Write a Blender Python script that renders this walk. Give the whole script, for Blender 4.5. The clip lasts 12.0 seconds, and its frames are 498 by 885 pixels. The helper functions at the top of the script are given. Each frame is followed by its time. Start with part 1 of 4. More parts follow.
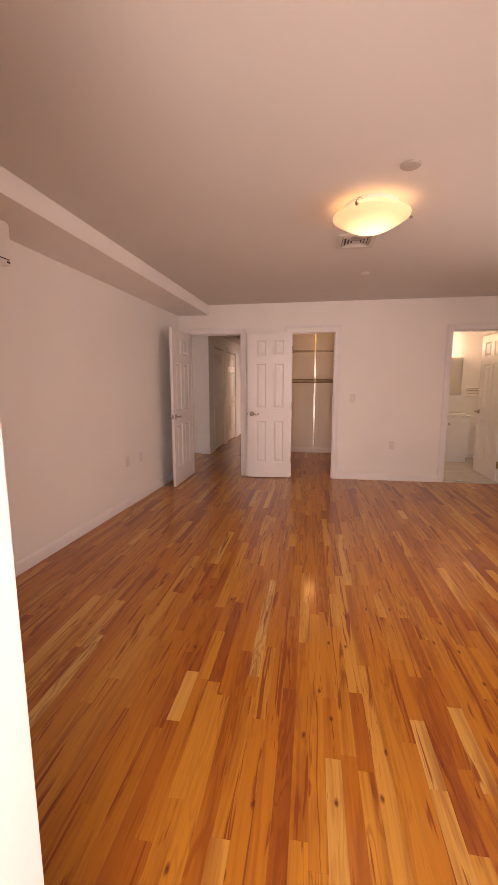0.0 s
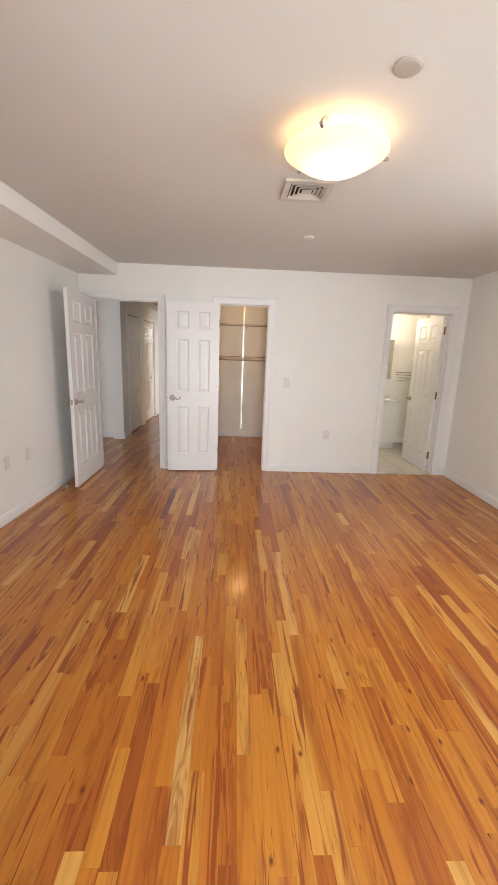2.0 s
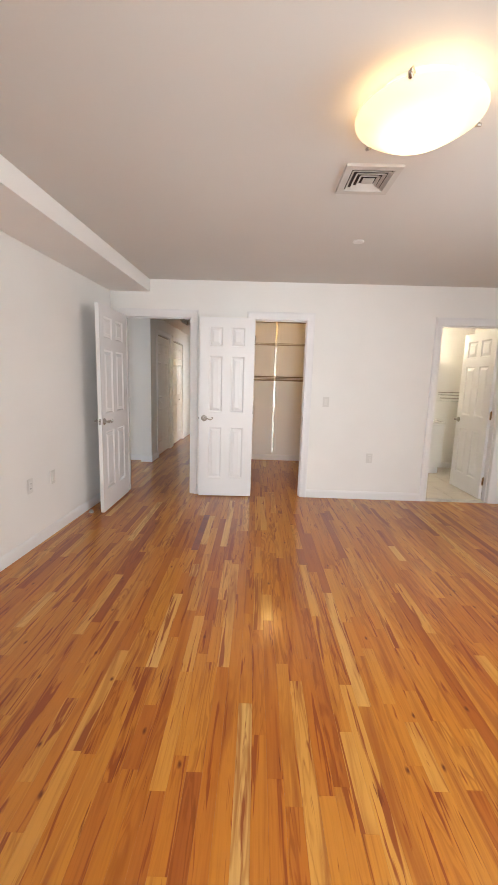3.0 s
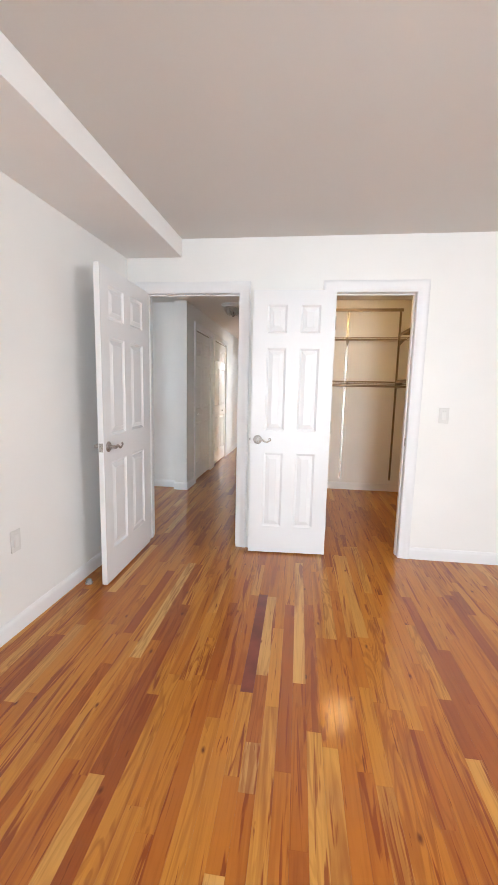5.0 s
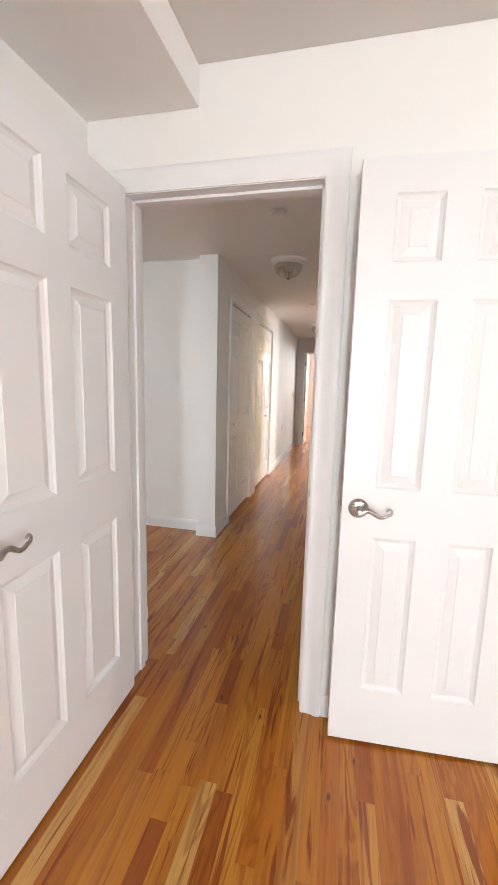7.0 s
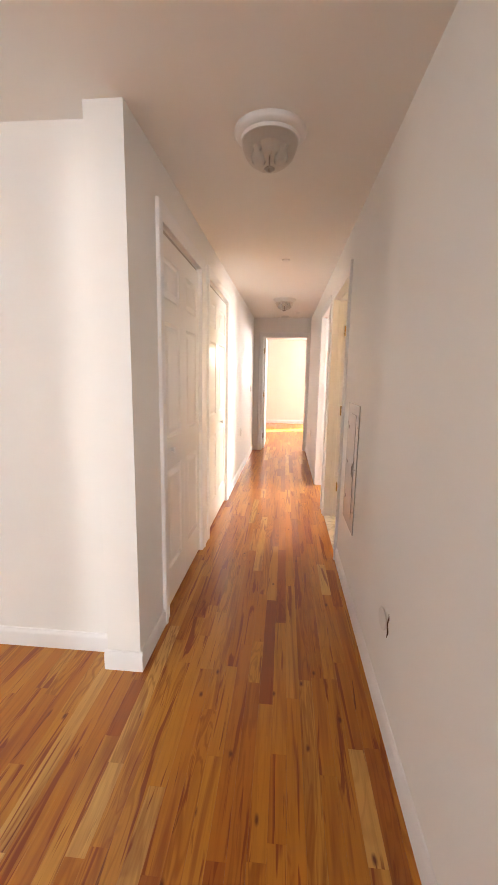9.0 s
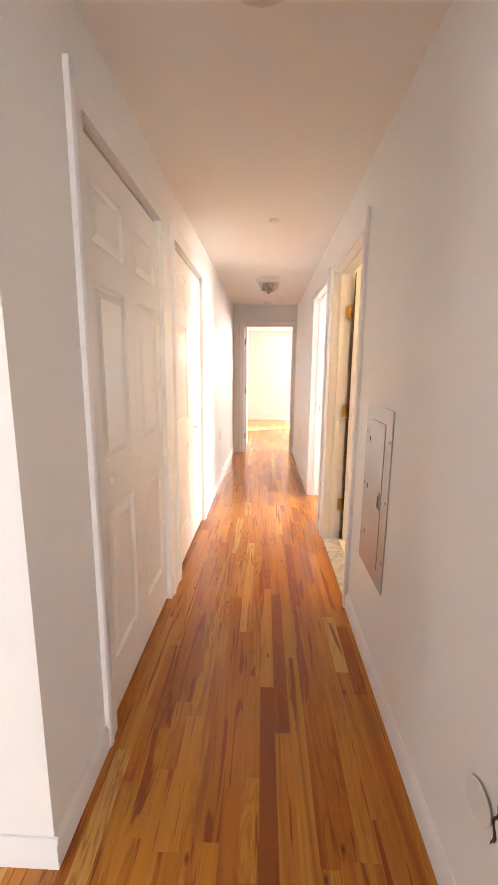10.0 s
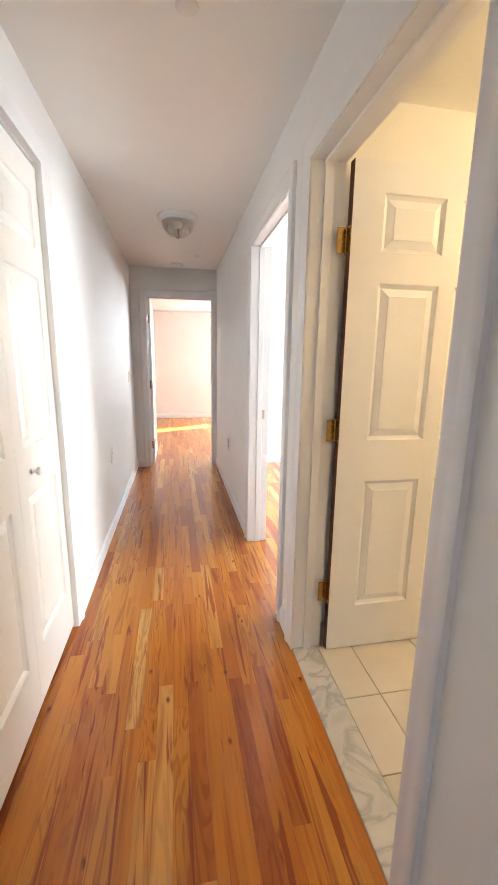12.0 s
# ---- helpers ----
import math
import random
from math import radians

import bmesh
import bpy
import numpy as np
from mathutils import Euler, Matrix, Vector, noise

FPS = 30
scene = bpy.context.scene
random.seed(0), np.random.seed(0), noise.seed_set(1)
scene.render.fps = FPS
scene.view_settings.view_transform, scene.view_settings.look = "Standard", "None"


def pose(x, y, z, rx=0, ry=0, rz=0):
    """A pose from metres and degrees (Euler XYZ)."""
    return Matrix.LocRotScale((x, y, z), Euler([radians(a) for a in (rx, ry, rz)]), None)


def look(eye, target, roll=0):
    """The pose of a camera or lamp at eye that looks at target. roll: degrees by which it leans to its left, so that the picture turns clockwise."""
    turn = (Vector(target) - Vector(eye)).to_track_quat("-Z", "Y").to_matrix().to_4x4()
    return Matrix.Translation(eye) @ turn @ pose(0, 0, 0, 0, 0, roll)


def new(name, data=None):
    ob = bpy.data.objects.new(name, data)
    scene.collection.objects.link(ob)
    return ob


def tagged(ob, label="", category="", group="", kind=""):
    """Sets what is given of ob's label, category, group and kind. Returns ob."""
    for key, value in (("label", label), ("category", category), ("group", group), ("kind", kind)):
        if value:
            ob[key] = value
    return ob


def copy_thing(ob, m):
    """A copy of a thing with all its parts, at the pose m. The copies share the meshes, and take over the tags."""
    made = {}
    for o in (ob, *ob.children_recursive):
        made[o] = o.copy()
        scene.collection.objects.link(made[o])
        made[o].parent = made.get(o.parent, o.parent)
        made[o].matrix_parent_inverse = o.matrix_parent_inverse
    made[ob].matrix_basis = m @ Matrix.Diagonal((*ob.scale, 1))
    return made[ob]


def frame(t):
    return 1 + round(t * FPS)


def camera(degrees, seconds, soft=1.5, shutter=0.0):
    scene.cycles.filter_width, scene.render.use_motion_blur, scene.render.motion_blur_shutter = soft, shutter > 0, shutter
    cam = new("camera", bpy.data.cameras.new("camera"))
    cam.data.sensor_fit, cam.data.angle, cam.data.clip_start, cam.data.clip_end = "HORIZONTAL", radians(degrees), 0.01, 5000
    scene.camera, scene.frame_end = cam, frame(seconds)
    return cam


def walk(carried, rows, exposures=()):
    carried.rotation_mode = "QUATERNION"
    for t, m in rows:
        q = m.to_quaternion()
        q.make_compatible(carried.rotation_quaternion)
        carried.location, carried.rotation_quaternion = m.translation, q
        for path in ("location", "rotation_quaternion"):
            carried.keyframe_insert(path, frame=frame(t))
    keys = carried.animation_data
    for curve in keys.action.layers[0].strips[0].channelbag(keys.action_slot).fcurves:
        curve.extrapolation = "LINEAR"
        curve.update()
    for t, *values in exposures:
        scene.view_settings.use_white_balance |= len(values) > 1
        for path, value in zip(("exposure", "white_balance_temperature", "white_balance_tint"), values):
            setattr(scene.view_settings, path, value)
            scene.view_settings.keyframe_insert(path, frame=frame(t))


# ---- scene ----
cam = camera(64.4, 12.0, soft=1.1)
PATH = [
    (0, (2.085, -5.661, 1.344), (1.78, -3.706, 1.051), -0.1),
    (0.5, (1.997, -5.552, 1.331), (1.979, -3.583, 0.985), 1.4),
    (1, (1.97, -5.446, 1.332), (2.058, -3.481, 0.97), 2.4),
    (1.5, (1.984, -5.173, 1.342), (2.098, -3.216, 0.948), 2.5),
    (2, (1.998, -4.936, 1.469), (2.084, -2.986, 1.035), 2.1),
    (2.5, (1.93, -4.772, 1.497), (1.981, -2.811, 1.104), 2.0),
    (3, (1.853, -4.604, 1.378), (1.822, -2.63, 1.062), 1.7),
    (3.2, (1.852, -4.492, 1.347), (1.805, -2.517, 1.034), 1.7),
    (5, (1.567, -3.144, 1.321), (1.325, -1.178, 1.047), 1.3),
    (5.5, (1.467, -2.711, 1.322), (1.201, -0.747, 1.055), 1.5),
    (6, (1.409, -2.292, 1.335), (1.055, -0.342, 1.064), 1.6),
    (6.5, (1.276, -1.887, 1.343), (0.885, 0.059, 1.094), 1.7),
    (6.7, (1.235, -1.729, 1.341), (0.802, 0.205, 1.072), 1.6),
    (8.3, (0.909, -0.424, 1.365), (0.579, 1.52, 1.03), 1.3),
    (8.4, (0.896, -0.346, 1.364), (0.588, 1.6, 1.024), 1.4),
    (8.5, (0.88, -0.274, 1.364), (0.592, 1.674, 1.014), 1.2),
    (9, (0.797, 0.106, 1.359), (0.627, 2.07, 1.023), 1.0),
    (9.5, (0.734, 0.471, 1.343), (0.635, 2.438, 0.996), 0.8),
    (10, (0.724, 0.846, 1.349), (0.654, 2.812, 0.987), 0.6),
    (10.5, (0.699, 1.224, 1.363), (0.66, 3.193, 1.014), 0.3),
    (11, (0.718, 1.614, 1.33), (0.709, 3.58, 0.962), 0.5),
    (11.5, (0.724, 1.973, 1.332), (0.802, 3.935, 0.951), 0.5),
    (12, (0.711, 2.346, 1.324), (1.073, 4.27, 0.916), 0.8),
]
walk(cam, [(t, look(eye, target, roll)) for t, eye, target, roll in PATH],
     [(0, 2.65, 10000, 42), (0.5, 3.05, 8100, 18), (1, 3.2, 7000, 9), (1.5, 3.3, 7000, 10), (3.2, 3.5, 6900, 11), (5, 3.9, 6400, 8), (6.7, 4.0, 6600, 9), (8.3, 4.45, 7900, 17), (9, 4.6, 7700, 17), (10, 4.85, 7500, 17), (10.5, 4.9, 6700, 12), (11, 4.85, 6400, 8), (11.5, 4.65, 6200, 6), (12, 4.35, 6200, 6)])

# ---- world, sun, large lights ----
SUN_FROM = Vector((-0.9 * math.cos(radians(32)), -0.44 * math.cos(radians(32)), math.sin(radians(32)))).normalized()
world = bpy.data.worlds.new("sky")
scene.world = world
world.use_nodes = True
sky = world.node_tree.nodes.new("ShaderNodeTexSky")
sky.sky_type, sky.sun_disc = "NISHITA", False
sky.sun_elevation, sky.sun_rotation = radians(32), radians(244)
back = world.node_tree.nodes["Background"]
world.node_tree.links.new(sky.outputs[0], back.inputs[0])
back.inputs[1].default_value = 0.05

sun = new("sun", bpy.data.lights.new("sun", "SUN"))
sun.data.energy, sun.data.angle, sun.data.color = 5.0, radians(0.5), (1.0, 0.95, 0.88)
sun.matrix_world = look(SUN_FROM * 30, (0, 0, 0))

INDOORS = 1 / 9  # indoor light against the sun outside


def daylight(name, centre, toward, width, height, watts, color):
    """Added area lamp in an unseen opening, in place of sky light."""
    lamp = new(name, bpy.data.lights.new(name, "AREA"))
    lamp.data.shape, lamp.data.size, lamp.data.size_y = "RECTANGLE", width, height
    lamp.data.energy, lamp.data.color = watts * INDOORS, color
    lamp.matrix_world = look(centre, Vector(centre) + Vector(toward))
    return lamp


def bulb(name, at, watts, color, radius=0.05):
    lamp = new(name, bpy.data.lights.new(name, "POINT"))
    lamp.data.energy, lamp.data.color, lamp.data.shadow_soft_size = watts * INDOORS, color, radius
    lamp.location = at
    return lamp


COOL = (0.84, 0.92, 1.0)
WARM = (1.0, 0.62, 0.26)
daylight("fill_balcony_door", (2.08, -6.06, 1.15), (0, 1, 0), 0.78, 1.7, 46, COOL).data.spread = radians(125)
daylight("fill_bedroom_window", (4.755, -3.3, 1.45), (-1, 0.04, -0.05), 1.5, 1.2, 35, COOL).data.spread = radians(150)
daylight("fill_living_window", (-1.9, -3.05, 1.4), (0, 1, -0.1), 2.6, 1.5, 45, (0.62, 0.81, 1.0))
daylight("fill_living_side", (-4.06, 0.6, 1.4), (1, 0, -0.1), 1.2, 1.4, 18, (0.80, 0.90, 1.0))
daylight("fill_side_bedroom", (4.86, 5.75, 1.12), (-1, 0, 0), 1.9, 1.9, 100, (0.88, 0.94, 1.0))
daylight("fill_end_bedroom", (2.75, 11.6, 1.5), (-0.25, -1, -0.4), 1.5, 1.25, 140, (0.90, 0.95, 1.0))
bulb("bulb_bedroom", (2.435, -2.91, 2.375), 0.5, WARM, 0.04)
bulb("bulb_closet", (2.16, 0.97, 2.28), 7.5, WARM, 0.10)
bulb("bulb_bathroom", (2.85, 3.2, 2.0), 12, (1.0, 0.66, 0.31), 0.10)
bulb("bulb_ensuite", (4.3, 1.76, 1.99), 17, (1.0, 0.88, 0.68), 0.10)


# ---- materials ----
def nodes_of(name):
    m = bpy.data.materials.new(name)
    m.use_nodes = True
    nt = m.node_tree
    return m, nt, nt.nodes["Principled BSDF"]


def node(nt, kind, **inputs):
    n = nt.nodes.new(kind)
    for key, value in inputs.items():
        n.inputs[key].default_value = value
    return n


def ramp(nt, stops):
    r = nt.nodes.new("ShaderNodeValToRGB")
    e = r.color_ramp.elements
    while len(e) < len(stops):
        e.new(0.5)
    for el, (p, c) in zip(e, stops):
        el.position, el.color = p, (*c, 1)
    return r


def mottled(name, color, rough=0.5, metal=0.0, spread=0.06, scale=2.0, fine=60.0, bump=0.15, dist=0.002, coat=0.0):
    """Paint, metal or plaster with soft stains and fine grain."""
    m, nt, b = nodes_of(name)
    geo = nt.nodes.new("ShaderNodeNewGeometry")
    big = node(nt, "ShaderNodeTexNoise", Scale=scale, Detail=3.0)
    small = node(nt, "ShaderNodeTexNoise", Scale=fine, Detail=4.0)
    nt.links.new(geo.outputs["Position"], big.inputs["Vector"])
    nt.links.new(geo.outputs["Position"], small.inputs["Vector"])
    lo = tuple(max(0, c * (1 - spread)) for c in color)
    hi = tuple(min(1, c * (1 + spread)) for c in color)
    rb = ramp(nt, [(0.3, lo), (0.7, hi)])
    nt.links.new(big.outputs["Fac"], rb.inputs["Fac"])
    nt.links.new(rb.outputs["Color"], b.inputs["Base Color"])
    mr = node(nt, "ShaderNodeMapRange")
    mr.inputs["To Min"].default_value, mr.inputs["To Max"].default_value = max(0.02, rough - 0.07), min(1, rough + 0.07)
    nt.links.new(small.outputs["Fac"], mr.inputs["Value"])
    nt.links.new(mr.outputs["Result"], b.inputs["Roughness"])
    b.inputs["Metallic"].default_value = metal
    b.inputs["Coat Weight"].default_value = coat
    bp = node(nt, "ShaderNodeBump", Strength=bump, Distance=dist)
    nt.links.new(small.outputs["Fac"], bp.inputs["Height"])
    nt.links.new(bp.outputs["Normal"], b.inputs["Normal"])
    return m


WALL = mottled("wall_paint", (0.86, 0.845, 0.82), 0.6, spread=0.025, scale=1.3, fine=170, bump=0.12)
# off-white with light put in: darker for the dim bedroom ceiling, lighter for the hall
CEIL_DIM = mottled("ceiling_paint_dim", (0.68, 0.66, 0.63), 0.8, spread=0.02, scale=0.9, fine=140, bump=0.12)
CEIL_BRIGHT = mottled("ceiling_paint_bright", (0.86, 0.84, 0.80), 0.7, spread=0.015, scale=0.9, fine=140, bump=0.1)
TRIM = mottled("trim_gloss_paint", (0.83, 0.82, 0.82), 0.38, spread=0.02, scale=3, fine=90, bump=0.06)
DOORP = mottled("door_paint", (0.83, 0.825, 0.83), 0.36, spread=0.015, scale=2.2, fine=120, bump=0.08)
BIFOLD = mottled("bifold_paint", (0.82, 0.80, 0.77), 0.33, spread=0.015, scale=2.2, fine=120, bump=0.08)
NICKEL = mottled("satin_nickel", (0.44, 0.41, 0.38), 0.28, 1.0, spread=0.08, scale=20, fine=300, bump=0.05)
BRASS = mottled("brass", (0.38, 0.24, 0.08), 0.2, 1.0, spread=0.15, scale=30, fine=200, bump=0.08)
BRONZE = mottled("dull_closet_metal", (0.30, 0.24, 0.18), 0.42, 0.8, spread=0.1, scale=8, fine=150, bump=0.06)
PANEL_GREY = mottled("grey_enamel", (0.42, 0.41, 0.40), 0.36, 0.6, spread=0.1, scale=3.5, fine=12, bump=0.02)
PLASTIC = mottled("white_plastic", (0.80, 0.78, 0.75), 0.38, spread=0.02, scale=6, fine=120, bump=0.03)
IVORY = mottled("ivory_plastic", (0.75, 0.73, 0.70), 0.4, spread=0.02, scale=6, fine=120, bump=0.03)
BARE = mottled("bare_brown_wood", (0.10, 0.035, 0.018), 0.6, spread=0.2, scale=12, fine=80, bump=0.2)
# white enamel with the shade of its down-facing side put into the colour
VENT = mottled("shaded_vent_enamel", (0.58, 0.55, 0.51), 0.5, spread=0.05, scale=9, fine=120, bump=0.03)
# near-black stand-in for shade inside slots and gaps; also on small dark parts
DARK = mottled("dark_gap", (0.05, 0.035, 0.03), 0.7, spread=0.2, scale=20, fine=90)
STEEL = mottled("screw_steel", (0.35, 0.33, 0.31), 0.35, 1.0, spread=0.1, scale=40, fine=200)
TILE = mottled("pale_tile", (0.66, 0.61, 0.54), 0.22, spread=0.05, scale=5, fine=45, bump=0.05)
GROUT = mottled("grout", (0.36, 0.33, 0.30), 0.85, spread=0.15, scale=15, fine=150, bump=0.4)
SHELFM = mottled("dark_closet_shelf", (0.16, 0.12, 0.09), 0.5, spread=0.15, scale=10, fine=100)
CERAMIC = mottled("white_ceramic", (0.82, 0.82, 0.80), 0.12, spread=0.01, scale=3, fine=50, bump=0.02)
COVER = mottled("grey_beige_plastic", (0.44, 0.40, 0.36), 0.6, spread=0.04, scale=9, fine=200, bump=0.1)
RUBBER = mottled("grey_rubber", (0.30, 0.30, 0.29), 0.5, spread=0.15, scale=40, fine=150)
SUBFLOOR = mottled("subfloor", (0.10, 0.05, 0.03), 0.8, spread=0.2, scale=5, fine=90)
GROUND = mottled("outside_ground", (0.22, 0.22, 0.21), 0.9, spread=0.15, scale=0.4, fine=20)


def marble():
    m, nt, b = nodes_of("veined_marble")
    geo = nt.nodes.new("ShaderNodeNewGeometry")
    warp = node(nt, "ShaderNodeTexNoise", Scale=5.0, Detail=5.0, Distortion=0.9)
    nt.links.new(geo.outputs["Position"], warp.inputs["Vector"])
    r = ramp(nt, [(0.30, (0.50, 0.50, 0.49)), (0.45, (0.60, 0.59, 0.57)), (0.5, (0.42, 0.42, 0.42)), (0.54, (0.60, 0.59, 0.57)), (0.75, (0.68, 0.67, 0.64))])
    nt.links.new(warp.outputs["Fac"], r.inputs["Fac"])
    nt.links.new(r.outputs["Color"], b.inputs["Base Color"])
    b.inputs["Roughness"].default_value = 0.25
    return m


MARBLE = marble()


def wood(name, by_object, tones=None):
    """Varnished strip oak: each strip its own tone, long grain, red-brown heartwood streaks and dark knots."""
    m, nt, b = nodes_of(name)
    L = nt.links.new
    geo = nt.nodes.new("ShaderNodeNewGeometry")
    if by_object:
        rnd = nt.nodes.new("ShaderNodeObjectInfo").outputs["Random"]
    else:
        rnd = geo.outputs["Random Per Island"]
    shift = node(nt, "ShaderNodeMath")
    shift.operation = "MULTIPLY"
    shift.inputs[1].default_value = 37.0
    L(rnd, shift.inputs[0])
    comb = nt.nodes.new("ShaderNodeCombineXYZ")
    L(shift.outputs[0], comb.inputs["Z"])
    L(shift.outputs[0], comb.inputs["Y"])
    add = nt.nodes.new("ShaderNodeVectorMath")
    add.operation = "ADD"
    L(geo.outputs["Position"], add.inputs[0])
    L(comb.outputs[0], add.inputs[1])

    def stretched(sx, sy, **kw):
        mp = nt.nodes.new("ShaderNodeMapping")
        mp.inputs["Scale"].default_value = (sx, sy, 1.0)
        L(add.outputs[0], mp.inputs["Vector"])
        n = node(nt, "ShaderNodeTexNoise", **kw)
        L(mp.outputs[0], n.inputs["Vector"])
        return n
    # strip tone
    tone = ramp(nt, tones or [(0.0, (0.290, 0.066, 0.010)), (0.05, (0.393, 0.109, 0.013)), (0.17, (0.471, 0.149, 0.016)), (0.5, (0.528, 0.191, 0.022)), (0.82, (0.569, 0.230, 0.032)), (0.93, (0.621, 0.293, 0.060)), (1.0, (0.703, 0.393, 0.120))])
    L(rnd, tone.inputs["Fac"])
    # long fine grain
    grain = stretched(85, 2.5, Scale=1.0, Detail=5.0, Roughness=0.65)
    gr = ramp(nt, [(0.28, (0.66, 0.55, 0.45)), (0.5, (1.0, 1.0, 1.0)), (0.75, (1.10, 1.09, 1.06))])
    L(grain.outputs["Fac"], gr.inputs["Fac"])
    mul = nt.nodes.new("ShaderNodeMix")
    mul.data_type, mul.blend_type = "RGBA", "MULTIPLY"
    mul.inputs["Factor"].default_value = 0.5
    L(tone.outputs["Color"], mul.inputs["A"])
    L(gr.outputs["Color"], mul.inputs["B"])
    # cathedral figure
    fig = stretched(13, 1.5, Scale=1.0, Detail=2.0, Distortion=1.6)
    wav = node(nt, "ShaderNodeMath")
    wav.operation = "SINE"
    k = node(nt, "ShaderNodeMath")
    k.operation = "MULTIPLY"
    k.inputs[1].default_value = 36.0
    L(fig.outputs["Fac"], k.inputs[0])
    L(k.outputs[0], wav.inputs[0])
    fr = ramp(nt, [(0.0, (0.70, 0.60, 0.52)), (0.55, (1, 1, 1))])
    mrf = node(nt, "ShaderNodeMapRange")
    mrf.inputs["From Min"].default_value = -1.0
    L(wav.outputs[0], mrf.inputs["Value"])
    L(mrf.outputs["Result"], fr.inputs["Fac"])
    mul2 = nt.nodes.new("ShaderNodeMix")
    mul2.data_type, mul2.blend_type = "RGBA", "MULTIPLY"
    # some strips plain sawn, with strong figure, others nearly straight
    kind = node(nt, "ShaderNodeMath")
    kind.operation = "FRACT"
    L(shift.outputs[0], kind.inputs[0])
    strong = node(nt, "ShaderNodeMapRange")
    strong.inputs["From Min"].default_value, strong.inputs["To Min"].default_value = 0.45, 0.1
    L(kind.outputs[0], strong.inputs["Value"])
    L(strong.outputs["Result"], mul2.inputs["Factor"])
    L(mul.outputs["Result"], mul2.inputs["A"])
    L(fr.outputs["Color"], mul2.inputs["B"])
    # heartwood: soft broad areas, then sharp dark flecks
    mix = mul2
    for sx, sy, lo, hi, top, tint in ((15, 0.9, 0.51, 0.68, 0.70, (0.28, 0.064, 0.009, 1)), (28, 1.5, 0.575, 0.63, 0.88, (0.24, 0.043, 0.007, 1)), (48, 2.6, 0.665, 0.71, 0.85, (0.16, 0.027, 0.006, 1))):
        heart = stretched(sx, sy, Scale=1.0, Detail=3.5, Roughness=0.6, Distortion=0.9)
        hr = ramp(nt, [(lo, (0, 0, 0)), (hi, (top, top, top))])
        L(heart.outputs["Fac"], hr.inputs["Fac"])
        over = nt.nodes.new("ShaderNodeMix")
        over.data_type = "RGBA"
        L(hr.outputs["Color"], over.inputs["Factor"])
        L(mix.outputs["Result"], over.inputs["A"])
        over.inputs["B"].default_value = tint
        mix = over
    # knots
    mp = nt.nodes.new("ShaderNodeMapping")
    mp.inputs["Scale"].default_value = (3.4, 1.7, 1.0)
    wob = stretched(40, 22, Scale=1.0, Detail=2.0)
    bent = nt.nodes.new("ShaderNodeVectorMath")
    bent.operation = "MULTIPLY_ADD"
    bent.inputs[1].default_value = (0.008, 0.016, 0.0)
    L(wob.outputs["Color"], bent.inputs[0])
    L(add.outputs[0], bent.inputs[2])
    L(bent.outputs[0], mp.inputs["Vector"])
    vor = node(nt, "ShaderNodeTexVoronoi", Scale=1.0)
    vor.voronoi_dimensions = "2D"
    L(mp.outputs[0], vor.inputs["Vector"])
    kr = ramp(nt, [(0.009, (0.95, 0.95, 0.95)), (0.018, (0.6, 0.6, 0.6)), (0.034, (0, 0, 0))])
    L(vor.outputs["Distance"], kr.inputs["Fac"])
    mix2 = nt.nodes.new("ShaderNodeMix")
    mix2.data_type = "RGBA"
    L(kr.outputs["Color"], mix2.inputs["Factor"])
    L(mix.outputs["Result"], mix2.inputs["A"])
    mix2.inputs["B"].default_value = (0.13, 0.024, 0.006, 1)
    L(mix2.outputs["Result"], b.inputs["Base Color"])
    # varnish
    b.inputs["Roughness"].default_value, b.inputs["Specular IOR Level"].default_value = 0.36, 0.28
    b.inputs["Coat Weight"].default_value, b.inputs["Coat Roughness"].default_value = 0.55, 0.14
    bp = node(nt, "ShaderNodeBump", Strength=0.12, Distance=0.001)
    L(grain.outputs["Fac"], bp.inputs["Height"])
    # boards cupped a little, so that gloss breaks up along them
    cup = stretched(24, 1.6, Scale=1.0, Detail=1.0)
    bp2 = node(nt, "ShaderNodeBump", Strength=0.35, Distance=0.0025)
    L(cup.outputs["Fac"], bp2.inputs["Height"])
    L(bp.outputs["Normal"], bp2.inputs["Normal"])
    L(bp2.outputs["Normal"], b.inputs["Normal"])
    L(bp2.outputs["Normal"], b.inputs["Coat Normal"])
    return m


WOOD_PIECE, WOOD_REST = wood("oak_strip", True), wood("oak_strips_joined", False)
WOOD_PALE = wood("pale_oak_strip", True, [(0.0, (0.57, 0.26, 0.05)), (1.0, (0.68, 0.40, 0.13))])
WOOD_RED = wood("red_oak_strip", True, [(0.0, (0.33, 0.082, 0.012)), (1.0, (0.41, 0.120, 0.015))])
HEART = mottled("purple_heartwood", (0.20, 0.042, 0.020), 0.36, spread=0.22, scale=9, fine=30, bump=0.02, coat=0.1)


